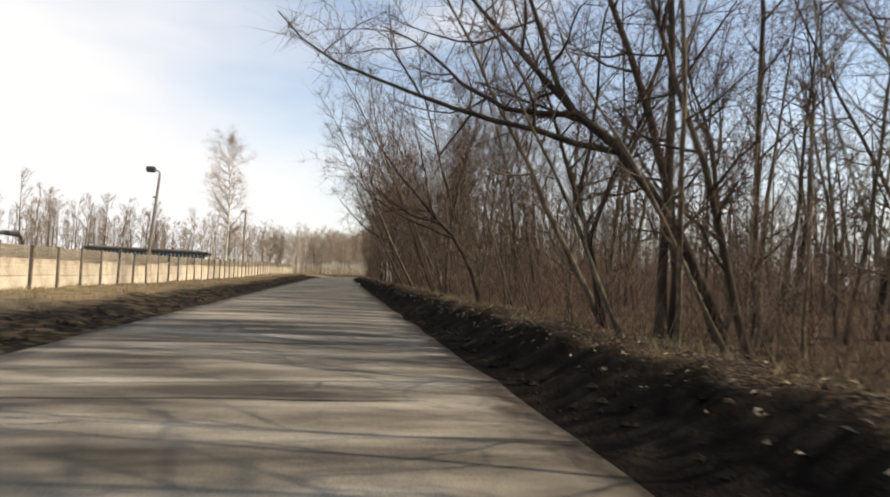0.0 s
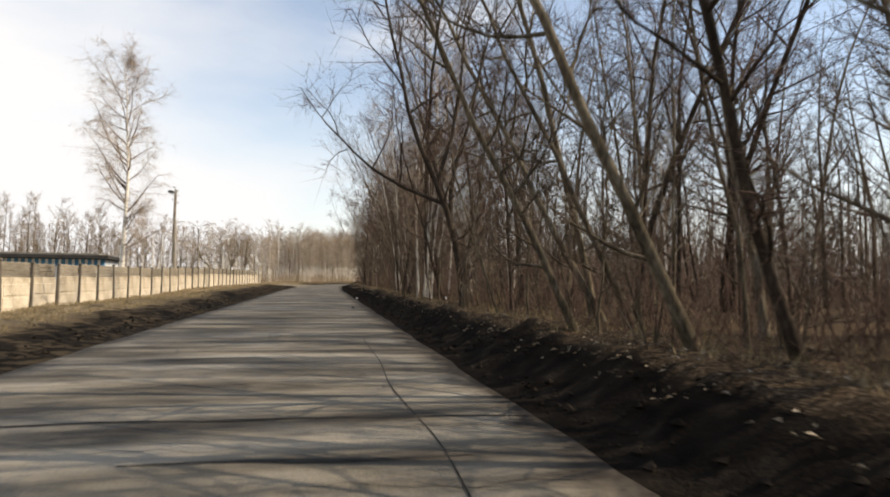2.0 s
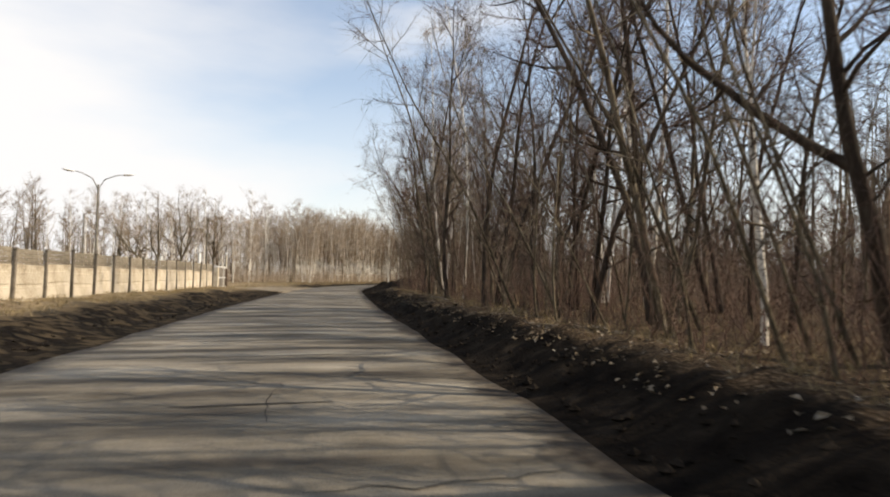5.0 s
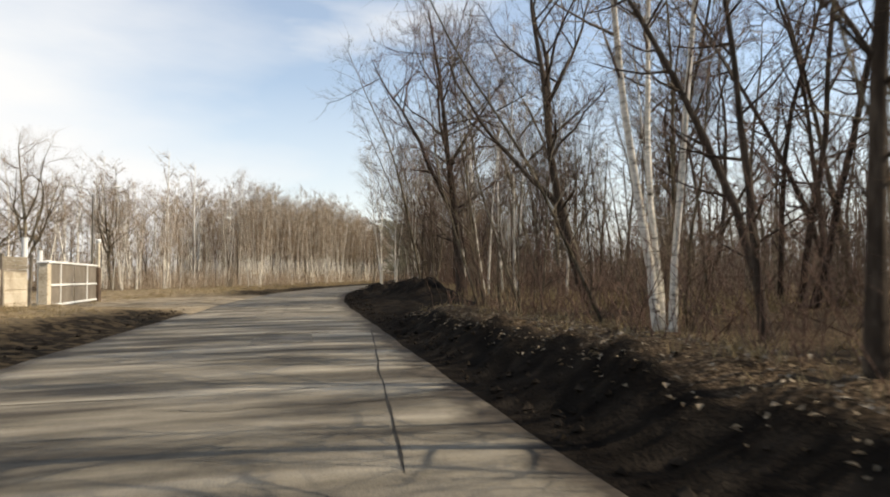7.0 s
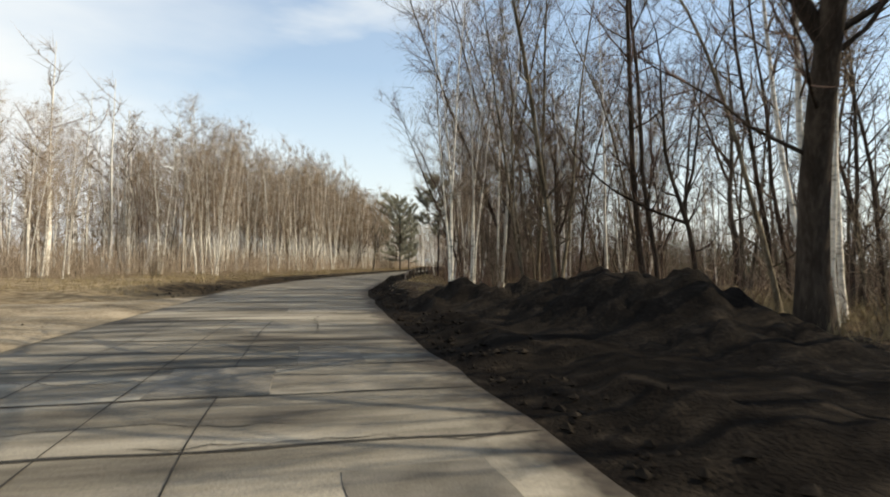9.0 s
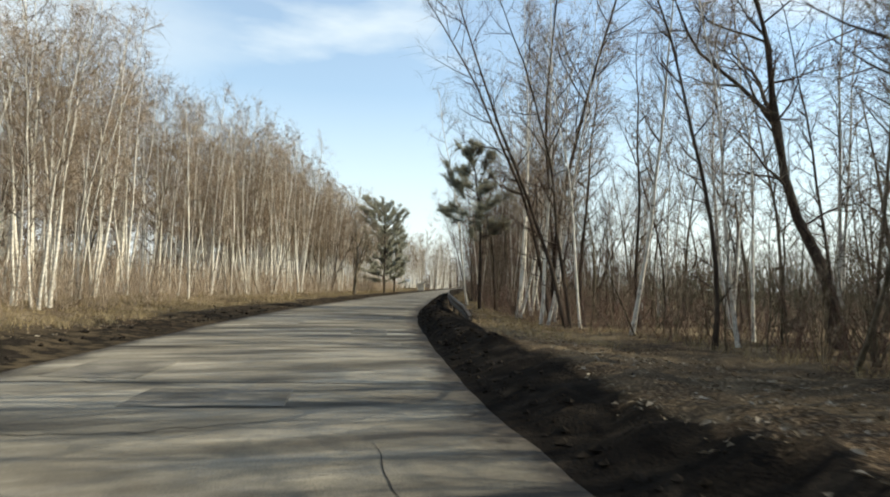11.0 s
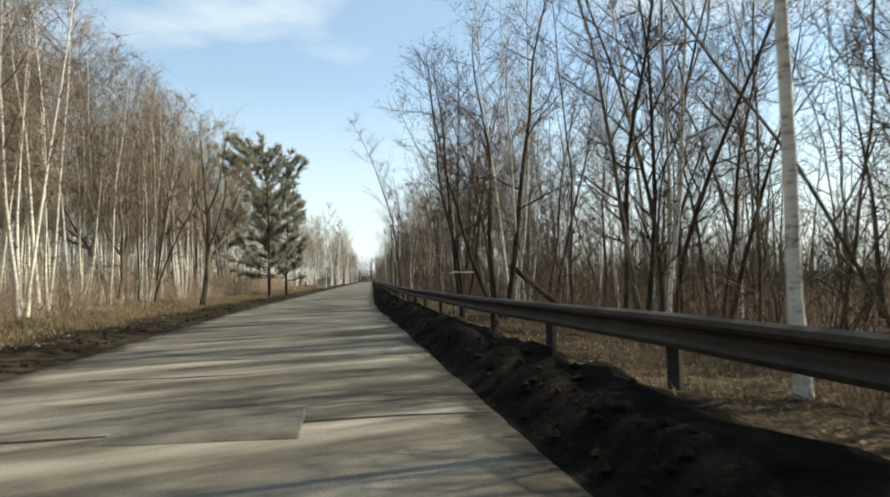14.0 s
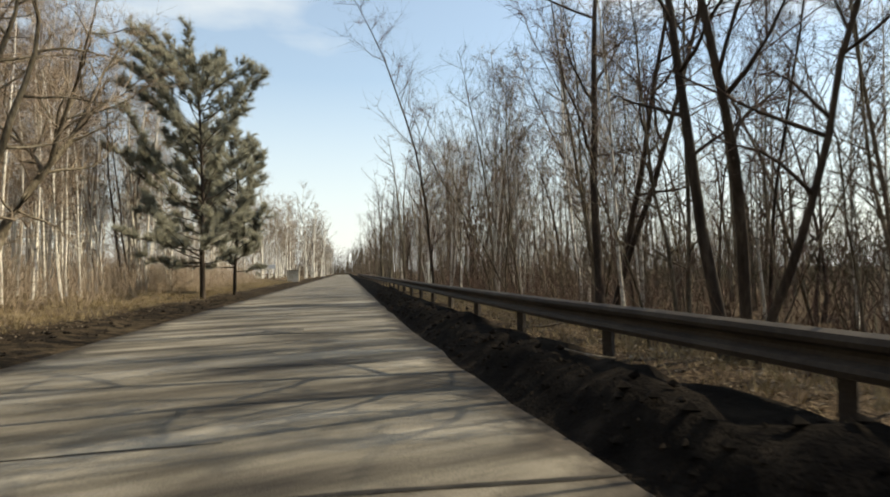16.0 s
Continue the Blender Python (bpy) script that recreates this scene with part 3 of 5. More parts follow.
saplings = Stock([make_tree("sapling", tree_lists(40 + k, 5.5 + 0.8 * k, 0.02 + 0.004 * k, lean=4 + 4 * k, limbs=13, low=0.12, spread=52, reach=0.21, limb_sides=3, limb_steps=3, subs=3, twigs=9, twig_r=0.004, twig_len=0.7, sides=4, wiggle=0.075), (M["bark_olive"], M["bark_olive"], M["twig_brown" if k % 2 else "twig_grey"]), "thin bare sapling in the roadside thicket", "tree", "saplings in the thicket") for k in range(5)])
crooked = Stock([make_tree("crooked_tree", tree_lists(50 + k, 9.5 + k, 0.10 + 0.018 * k, lean=10 + 8 * (k % 3), bow=0.3, limbs=15, low=0.18, spread=60, reach=0.25, subs=8, twigs=10, twig_r=0.0042, twig_len=0.8, wiggle=0.085, fork=1.0, lift=0.35), GREY, "dark crooked bare tree with spreading forked limbs", "tree", roadside) for k in range(4)])
birches = Stock([make_tree("birch", tree_lists(70 + k, 10.8 + 0.6 * k, 0.046 + 0.006 * k, lean=1 + 2 * (k % 3), limbs=22, low=0.30, limb_steps=3, sub_steps=1, spread=50, reach=0.15, subs=3, twigs=11, droop=0.16, twig_len=1.0, limb_sides=3, twig_r=0.0055, stems=1 + (k % 3), splay=6, wiggle=0.035), BIRCH, "white-barked bare birch with fine tan twigs", "tree", wood) for k in range(6)])
shrubs = Stock([make_tree("shrub", tree_lists(90 + k, 2.3 + 0.35 * k, 0.013, lean=0, limbs=5, low=0.2, spread=42, reach=0.26, subs=2, twigs=4, stems=7, splay=16, wiggle=0.11, twig_len=0.4, sides=3, twig_r=0.0035, steps=4, limb_sides=3, limb_steps=2, sub_steps=1), (M["bark_olive"], M["bark_olive"], M["twig_tan" if k % 2 else "twig_grey"]), "thicket of thin bare brown stems in the undergrowth", "shrub", "undergrowth shrubs") for k in range(5)])
clumps = Stock([make_tree("alder_clump", tree_lists(110 + k, 12.0 + k, 0.10 + 0.015 * k, lean=2 + 3 * k, limbs=14, low=0.26, spread=56, reach=0.26, subs=8, twigs=10, twig_len=0.6, stems=3, splay=11, wiggle=0.06, lift=0.3), GREY, "dark bare alder with several stems rising from one base", "tree", roadside) for k in range(2)])


def hang_catkins(tree, count, seed):
    """Small dark seed cones hanging from the twig tips of an alder."""
    crown = [o for o in tree.children if o.name.startswith("crown")][0].data
    rg = random.Random(seed)
    tips = [f.vertices[2] for f in crown.polygons if len(f.vertices) == 3]
    V, F = [], []
    for i in rg.sample(tips, count):
        c, n, r, l = Vector(crown.vertices[i].co), len(V), rg.uniform(0.010, 0.017), rg.uniform(0.05, 0.11)
        for x, y, z in ((0, 0, 0), (r, 0, -l * 0.4), (-r * 0.5, r, -l * 0.4), (-r * 0.5, -r, -l * 0.4), (0, 0, -l)):
            V.append(tuple(c + Vector((x, y, z))))
        F += [(n, n + 1, n + 2), (n, n + 2, n + 3), (n, n + 3, n + 1), (n + 4, n + 2, n + 1), (n + 4, n + 3, n + 2), (n + 4, n + 1, n + 3)]
    tagged(mesh_part("catkin_cluster", V, F, M["bark_dark"], tree, "dark hanging seed cones"), kind="stuff")


for k, tree in enumerate(clumps.variants):
    hang_catkins(tree, 420, 60 + k)


def facing(s):
    """The turn that makes a leaning tree lean over the road from its right side."""
    return heading(s)


TAKEN = []


def free(x, y, gap):
    if any((x - a) ** 2 + (y - b) ** 2 < gap * gap for a, b in TAKEN):
        return False
    TAKEN.append((x, y))
    return True


def stand(stock, k, x, y, turn=None, size=1.0, tip=(0, 0)):
    s, d = road_sd(x, y)
    TAKEN.append((x, y))
    return stock.put(k, on_ground(x, y), facing(s) if turn is None else turn, size, tip)


# trees that stand out along the right-hand bank
stand(crooked, 0, 4.9, 10.6, turn=8, size=0.8)
stand(crooked, 1, 6.0, 8.6, turn=-35, size=1.0)
stand(crooked, 1, 4.9, 20.4, turn=10, size=0.72)
stand(leaning, 1, 3.9, 35.2)
stand(leaning, 3, 4.2, 32.6)
stand(leaning, 2, 5.2, 32.2, size=1.1)
stand(leaning, 3, 5.5, 30.0, size=1.15)
stand(crooked, 0, 4.4, 44.8, turn=75, size=1.25)
stand(upright, 5, 5.1, 52.8, size=1.2)
stand(upright, 3, 7.1, 53.6, size=1.35)
for x, y, k, turn in ((5.4, 62.5, 1, 20), (5.7, 69.1, 4, 200), (6.4, 66.2, 0, 90), (6.1, 72.4, 1, 300), (7.0, 59.5, 3, 140)):
    stand(birches, k, x, y, turn=turn, size=0.88)
stand(crooked, 2, 9.1, 105.1, turn=-6, size=1.15)
stand(upright, 4, 9.2, 127.5, size=1.15)
stand(upright, 2, 9.4, 130.2, size=1.0)
stand(upright, 3, 15.7, 155.5, tip=(0, -12), size=1.2)
stand(upright, 5, 17.0, 157.1, tip=(0, -8), size=1.2)
stand(birches, 3, 16.2, 165.8, tip=(0, -8), size=1.0)
for s, d, k, tilt in ((151.5, 9.2, 3, -6), (154.0, 8.4, 0, -5), (156.5, 7.7, 4, -7), (158.5, 8.6, 2, -8), (160.3, 7.2, 5, -4), (162.6, 8.2, 3, -6), (165, 9.4, 1, -6), (168, 9.5, 4, 5), (148, 10.6, 1, 6), (149.5, 11.8, 0, 3)):
    q = road_at(s, d)
    stand(birches, k, q.x, q.y, turn=heading(s) + 40 * k, size=0.95 + 0.03 * k, tip=(0, tilt))
stand(clumps, 0, 21.6, 178.0, size=0.95)
stand(clumps, 1, 27.5, 190.4, turn=120, size=1.05)
stand(clumps, 0, 24.9, 185.4, turn=150, size=1.0)
stand(upright, 1, 28.9, 200.0, size=1.1)

rng = random.Random(5)


def inner(s):
    """How near to the road's middle the right-hand wood begins."""
    return 4.7 + 1.6 * step(136, 146, s) + 2.6 * step(132, 136, s) * (1 - step(150, 154, s))


# the right-hand wood; unseen trees before s = 0 are added to shade the road
count = 0
while count < 390:
    r = rng.random()
    s = rng.uniform(-14, 84) if r < 0.36 else rng.uniform(84, 235) if r < 0.92 else rng.uniform(235, 330)
    d = inner(s) + abs(rng.gauss(0, 1)) * 6.5 + rng.uniform(0, 0.8)
    if 108 < s < 131 and d < 10.5 or d > 24:
        continue
    p = road_at(s, d)
    if not free(p.x, p.y, 0.8):
        continue
    r = rng.random()
    place = on_ground(p.x, p.y)
    size = rng.uniform(0.75, 1.12) * (1 - 0.15 * step(140, 165, s))
    if d < 7.5 and r < 0.5 and s < 58:
        leaning.put(rng.randrange(5), place, heading(s) + rng.uniform(-25, 25), size)
    elif r < (0.94 if s < 45 else 0.74 if s < 132 else 0.62):
        upright.put(rng.randrange(6), place, rng.uniform(0, 360), size)
    elif r < (1.0 if s < 45 else 0.80 if s < 132 else 0.66):
        (crooked if s < 140 else upright).put(rng.randrange(4), place, heading(s) + rng.uniform(-40, 40), size * 0.9)
    else:
        birches.put(rng.randrange(6), place, rng.uniform(0, 360), size)
    count += 1
# dark trees behind the earth heap
for _ in range(34):
    s, d = rng.uniform(112, 150), rng.uniform(10.5, 21)
    p = road_at(s, d)
    if free(p.x, p.y, 1.0):
        (upright if rng.random() < 0.7 else crooked).put(rng.randrange(6), on_ground(p.x, p.y), rng.uniform(0, 360), rng.uniform(0.85, 1.2))
# saplings and undergrowth on the right
count = 0
while count < 270:
    s = rng.uniform(-6, 235) if count % 3 else rng.uniform(0, 84)
    d = inner(s) + abs(rng.gauss(0, 1)) * 3.0
    if 108 < s < 131 and d < 10.5:
        continue
    p = road_at(s, d)
    saplings.put(rng.randrange(5), on_ground(p.x, p.y), heading(s) + rng.uniform(-60, 60), rng.uniform(0.7, 1.2))
    count += 1
count = 0
while count < 120:
    s = rng.uniform(4, 235)
    d = inner(s) + 0.3 + abs(rng.gauss(0, 1)) * 3.5
    if 108 < s < 131 and d < 10.5:
        continue
    p = road_at(s, d)
    shrubs.put(rng.randrange(5), on_ground(p.x, p.y), rng.uniform(0, 360), rng.uniform(0.6, 1.1))
    count += 1

# the birch wood on the left, past the clearing
count = 0
while count < 230:
    s = rng.uniform(138, 330) if count > 140 else rng.uniform(138, 225)
    d = -(7.6 + abs(rng.gauss(0, 1)) * 6)
    if s < 150:
        d -= (150 - s) * 0.35
    p = road_at(s, d)
    if 222 < s < 268 and d > -9.4 or not free(p.x, p.y, 0.7):
        continue
    if rng.random() < 0.8:
        birches.put(rng.randrange(6), on_ground(p.x, p.y), rng.uniform(0, 360), (rng.uniform(0.74, 0.88) + 0.14 * step(160, 180, s)) * (0.82 + 0.18 * step(150, 162, s)))
    elif rng.random() < 0.5:
        upright.put(rng.randrange(6), on_ground(p.x, p.y), rng.uniform(0, 360), rng.uniform(0.6, 0.85))
    else:
        saplings.put(rng.randrange(5), on_ground(p.x, p.y), rng.uniform(0, 360), rng.uniform(0.8, 1.2))
    count += 1
count = 0
while count < 80:
    s, d = rng.uniform(154, 216), -(7.8 + abs(rng.gauss(0, 1)) * 3.2)
    p = road_at(s, d)
    if free(p.x, p.y, 0.55):
        birches.put(rng.randrange(6), on_ground(p.x, p.y), rng.uniform(0, 360), rng.uniform(0.80, 0.98) + 0.08 * step(165, 180, s), (rng.uniform(-4, 4), rng.uniform(-4, 4)))
        count += 1
for _ in range(60):
    s = rng.uniform(142, 240)
    p = road_at(s, -(7.4 + abs(rng.gauss(0, 1)) * 3))
    shrubs.put(rng.randrange(5), on_ground(p.x, p.y), rng.uniform(0, 360), rng.uniform(0.35, 0.8))


# ---------------------------------------------------------------- far woods
def scatter(name, seeds, places, mats, label, twig=0.02, limbs=12, twigs=10):
    """Woods too far off to count: bare trees joined into one object."""
    kinds = []
    for seed in seeds:
        T, L, W, _, _ = tree_lists(seed, 13, 0.13, lean=2, limbs=limbs, low=0.14, spread=58, reach=0.225, droop=0.08, subs=0, twigs=twigs * 3, twig_len=0.95, sides=4, twig_r=twig, steps=5, limb_sides=3, limb_steps=3)
        kinds.append([(np.array(v), f) for v, f in (T, L, W)])
    rg = random.Random(seeds[0])
    V, F, I, base = [], [], [], 0
    for x, y, size in places:
        kind, a = kinds[rg.randrange(len(kinds))], rg.uniform(0, 6.28)
        turn = np.array([[math.cos(a), math.sin(a), 0], [-math.sin(a), math.cos(a), 0], [0, 0, 1]]) * size
        for slot, (v, f) in enumerate(kind):
            V.append(v @ turn + (x, y, 0.2))
            F += [tuple(i + base for i in face) for face in f]
            I += [slot] * len(f)
            base += len(v)
    me = bpy.data.meshes.new(name)
    me.from_pydata(np.concatenate(V).tolist(), [], F)
    for m in mats:
        me.materials.append(m)
    me.polygons.foreach_set("material_index", I)
    return tagged(new(name, me), label, "woods", kind="stuff")


def far_places(count, s0, s1, d0, d1, low, high, seed):
    rg = random.Random(seed)
    out = []
    for _ in range(count):
        p = road_at(rg.uniform(s0, s1), rg.uniform(d0, d1))
        out.append((p.x, p.y, rg.uniform(low, high)))
    return out


scatter("far_woods", [201, 202, 203], far_places(330, 143, 270, -42, -13, 0.85, 1.02, 1) + far_places(70, 270, 420, -50, -14, 0.7, 0.95, 6) + far_places(20, 235, 269, -15, -9.6, 0.95, 1.2, 11) + far_places(110, 269, 560, -15, -6.6, 0.95, 1.2, 2) + far_places(50, 300, 560, -9, -5.0, 1.15, 1.5, 14), (M["bark_birch"], M["twig_grey"], M["twig_tan"]), "pale bare birch woods beyond the clearing", 0.013, 14, 9)
scatter("far_woods", [211, 212, 213], far_places(170, 0, 138, 13, 28, 0.5, 0.8, 3) + far_places(110, 138, 260, 12, 28, 0.4, 0.7, 9) + far_places(150, 228, 560, 5.8, 15, 0.95, 1.2, 4) + far_places(50, 525, 566, -16, 16, 0.9, 1.2, 8), (M["bark_olive"], M["twig_grey"], M["twig_grey"]), "grey-brown bare woods behind the bank", 0.014, 10, 6)
scatter("far_woods", [215, 216, 217], far_places(240, -15, 150, 28, 70, 0.7, 1.0, 7) + far_places(80, 535, 566, -24, 24, 0.9, 1.3, 12) + far_places(150, 140, 330, 28, 75, 0.6, 0.95, 10), (M["bark_olive"], M["twig_grey"], M["twig_grey"]), "grey-brown bare woods deep behind the bank", 0.03, 10, 5)
# the pale tan twigs put distance haze into this row's colour
scatter("far_woods", [221, 222, 223], far_places(270, 60, 250, -125, -62, 0.85, 1.45, 5) + far_places(80, 75, 190, -100, -60, 1.0, 1.5, 13), (M["bark_olive"], M["twig_tan"], M["twig_tan"]), "hazy row of bare trees far behind the fence", 0.022, 16, 11)


def brush(name, count, s0, s1, d_of, high, mat, seed, label, thick=1.0):
    """Countless thin stems of undergrowth, joined."""
    rg = random.Random(seed)
    V, F = [], []
    for _ in range(count):
        s = rg.uniform(s0, s1)
        d = d_of(s, rg)
        if 108 < s < 131 and 0 < d < 10.5:
            continue
        p = road_at(s, d)
        p.z = height(s, d) - 0.05
        h = high * rg.uniform(0.35, 1.1)
        way = Vector((rg.gauss(0, 0.34), rg.gauss(0, 0.34), 1))
        q = bent(rg, p, way, h, 3, 0.2, 0.1)
        tube(V, F, q, [0.008 * thick, 0.006 * thick, 0.004 * thick, 0.001], 3)
        for _ in range(3):
            a, w = spot(q, rg.uniform(0.2, 0.98))
            blade(V, F, a, a + off_axis(rg, w, rg.uniform(25, 80)) * (h * rg.uniform(0.12, 0.4)), 0.0045 * thick, rg)
    return tagged(mesh_part(name, V, F, mat), label, "undergrowth", kind="stuff")


brush("undergrowth", 9000, -8, 240, lambda s, r: inner(s) + 0.1 + abs(r.gauss(0, 1)) * 7, 2.9, M["twig_brown"], 31, "red-brown undergrowth stems filling the wood", 1.05)
brush("undergrowth", 3500, 2, 240, lambda s, r: inner(s) + 0.3 + abs(r.gauss(0, 1)) * 4, 1.5, M["twig_brown"], 32, "red-brown undergrowth stems along the wood's edge")
brush("undergrowth", 11000, 138, 250, lambda s, r: -(6.9 + max(0, 150 - s) * 0.35 + abs(r.gauss(0, 1)) * 5), 2.3, M["twig_tan"], 33, "tan undergrowth stems below the birches")
brush("undergrowth", 3600, -5, 142, lambda s, r: r.uniform(13, 30), 4.6, M["twig_grey"], 34, "grey thicket in the wood", 2.6)
brush("undergrowth", 1500, 142, 260, lambda s, r: r.uniform(10, 30), 4.6, M["thicket_green"], 38, "greenish grey thicket behind the birches", 2.4)
brush("undergrowth", 2600, -5, 150, lambda s, r: r.uniform(30, 75), 7.2, M["twig_grey"], 37, "tall grey thicket deep in the wood", 5.5)
brush("undergrowth", 2500, 150, 300, lambda s, r: r.uniform(30, 75), 8.0, M["thicket_green"], 39, "tall greenish grey thicket deep in the wood", 5.0)
brush("undergrowth", 5000, 146, 330, lambda s, r: -r.uniform(14, 55), 4.8, M["twig_tan"], 35, "tall tan thicket deep in the birch wood", 3.4)
brush("undergrowth", 2600, 40, 240, lambda s, r: -r.uniform(66, 110), 5.0, M["twig_tan"], 36, "tall tan thicket far behind the fence", 4.0)

brush("undergrowth", 900, 532, 566, lambda s, r: r.uniform(-26, 26), 8.0, M["twig_grey"], 41, "dark thicket closing the end of the road", 12.0)
brush("undergrowth", 1600, 300, 540, lambda s, r: (6.2 + abs(r.gauss(0, 1)) * 4) * r.choice((-1, 1)), 5.0, M["twig_grey"], 42, "grey thicket along the far road", 6.0)


# ---------------------------------------------------------------- concrete fence and gate on the left
def fence_x(y):
    return -9.47 + (y - 70.6) * 0.0305


def fence_z(y):
    return float(np.interp(y, (15, 50, 66, 80, 110), (0.0, 0.05, 0.10, 0.33, 0.44)))


fence = thing("concrete_fence", Matrix(), "long fence of pale concrete panels topped with grey boards", "fence")
bm = bmesh.new()
box(bm, 0, 0, 0.52, 0.07, 1.92, 1.28, 0.015)
for k in range(2):
    box(bm, 0.042, 0, 0.28 + 0.46 * k, 0.025, 1.66, 0.38, 0.012)
panel = part("panel", bm, M["concrete"], fence)
bm = bmesh.new()
for k in range(4):
    box(bm, 0.0 + 0.006 * (k % 2), 0, 1.155 + 0.145 * k, 0.028, 1.92, 0.138, 0.004)
upper = part("upper_board", bm, M["board_grey"], fence, "weathered grey boards")
bm = bmesh.new()
box(bm, 0, 0, 0.72, 0.09, 0.09, 1.90, 0.015)
box(bm, 0.0, 0, 1.70, 0.13, 0.13, 0.09, 0.02)
post = part("post", bm, M["concrete_dark"], fence)
rng = random.Random(12)
for k, y in enumerate(np.arange(14.0, 115.6, 2.05)):
    m = Matrix.Translation((fence_x(y) + 0.05, y, fence_z(y) + rng.uniform(-0.06, 0.06))) @ pose(0, 0, 0, rng.uniform(-1.6, 1.6), rng.uniform(-2, 2), -1.7)
    o = post if k == 0 else new("post", post.data)
    o.parent, o.matrix_basis = fence, m
    if y + 2.05 > 115.7:
        continue
    for piece, drop in ((panel, 0.05), (upper, 0.03)):
        m = Matrix.Translation((fence_x(y + 1.02) - 0.01, y + 1.02, fence_z(y + 1.02) + rng.uniform(-drop, drop))) @ pose(0, 0, 0, rng.uniform(-1.0, 1.0), rng.uniform(-1.5, 1.5), -1.7)
        o = piece if k == 0 else new(piece.name, piece.data)
        o.parent, o.matrix_basis = fence, m

pillar = thing("gate_pillar", pose(-8.05, 115.75, 0.1), "pale concrete pillar at the end of the fence", "pillar")
bm = bmesh.new()
box(bm, 0, 0, 0.85, 0.35, 0.35, 1.9, 0.03)
part("shaft", bm, M["concrete"], pillar)
bm = bmesh.new()
box(bm, 0, 0, 1.84, 0.45, 0.45, 0.09, 0.02)
part("cap", bm, M["white_wall"], pillar)


def gate_leaf(y0, y1):
    g = thing("metal_gate", pose(-8.2 - (y0 - 116) * 0.06, y0, 0.15, 0, 0, 3.4), "grey-brown sheet metal gate leaf with pale rails, closed", "gate", "gate leaves")
    w = y1 - y0
    bm = bmesh.new()
    box(bm, 0, w / 2, 0.98, 0.02, w - 0.08, 1.66)
    part("sheet", bm, M["gate"], g)
    for z in (0.12, 0.92, 1.84):
        bm = bmesh.new()
        box(bm, 0.035, w / 2, z, 0.05, w, 0.09, 0.008)
        part("rail", bm, M["white_wall"], g, "pale painted rail")
    bm = bmesh.new()
    box(bm, 0.032, w * 0.5, 0.98, 0.045, 0.08, 1.68, 0.008)
    part("stile", bm, M["white_wall"], g, "pale painted stile")


gate_leaf(116.1, 120.5)
gate_leaf(120.6, 125.0)
bm = bmesh.new()
bmesh.ops.create_cone(bm, cap_ends=True, segments=10, radius1=0.09, radius2=0.08, depth=3.3, matrix=Matrix.Translation((0, 0, 1.6)))
rusty = thing("gate_pillar", pose(-8.7, 125.0, 0.1), "rust-brown metal pillar at the end of the gate", "pillar")
o = bmesh.new()
box(o, 0, 0, 0.85, 0.26, 0.40, 1.9, 0.03)
part("shaft", o, M["rust_brown"], rusty)
gp = thing("gate_post", pose(-8.75, 125.3, 0.0), "tall pale gate post with a rounded cap", "post")
part("shaft", bm, M["concrete"], gp)
bm = bmesh.new()
bmesh.ops.create_uvsphere(bm, u_segments=10, v_segments=6, radius=0.13, matrix=Matrix.Translation((0, 0, 3.28)))
part("cap", bm, M["lamp"], gp, smooth=True)
for x, y, h in ((-10.0, 119.3, 3.1), (-10.6, 122.8, 2.7), (-11.2, 112.0, 2.6)):
    o = thing("white_post", pose(x, y, 0), "slim white painted post behind the gate", "post", "white posts")
    bm = bmesh.new()
    bmesh.ops.create_cone(bm, cap_ends=True, segments=10, radius1=0.11, radius2=0.11, depth=h, matrix=Matrix.Translation((0, 0, h / 2)))
    part("shaft", bm, M["white_wall"], o)
    bm = bmesh.new()
    bmesh.ops.create_cone(bm, cap_ends=True, segments=10, radius1=0.13, radius2=0.02, depth=0.12, matrix=Matrix.Translation((0, 0, h + 0.06)))
    part("cap", bm, M["concrete_dark"], o)

# pipe frame by the fence
V, F = [], []
tube(V, F, [Vector((0, 0, -0.2)), Vector((0, 0, 1.8)), Vector((-0.03, -0.1, 1.98)), Vector((-0.15, -0.6, 2.03)), Vector((-0.6, -4.0, 2.1))], [0.06] * 5, 8)
frame_ob = thing("pipe_frame", pose(fence_x(24.2) - 0.25, 24.2, 0), "dark bent pipe frame rising above the fence", "frame")
mesh_part("pipe", V, F, M["lamp_dark"], frame_ob)
bm = bmesh.new()
box(bm, -0.12, -0.55, 2.06, 0.3, 0.75, 0.16, 0.04)
part("cover", bm, M["lamp_dark"], frame_ob)

# ---------------------------------------------------------------- shed behind the fence
shed = thing("shed", pose(-15.3, 75.2, 0.25, 0, 0, 8), "low shed with black felt roof, blue and white panels", "shed")
SHED_W = 12.0
bm = bmesh.new()
box(bm, -SHED_W / 2, 3.0, 0.7, SHED_W, 6.0, 2.0)
part("wall", bm, M["white_wall"], shed)
bm = bmesh.new()
box(bm, -SHED_W / 2, 3.0, 1.96, SHED_W + 0.06, 6.06, 0.52)
part("upper_wall", bm, M["blue_wall"], shed, "blue painted upper band")
bm = bmesh.new()
box(bm, -SHED_W / 2, 2.8, 2.37, SHED_W + 0.8, 7.2, 0.28, 0.03)
roof = part("roof", bm, M["roofing"], shed, "flat roof edged with black felt")
bm = bmesh.new()
box(bm, -SHED_W / 2 - 0.3, 3.6, 2.60, SHED_W - 0.4, 5.0, 0.2, 0.03)
part("ridge", bm, M["pole"], roof)
bm = bmesh.new()
box(bm, 0, 0, 0, 0.16, 0.03, 0.48, 0.004)
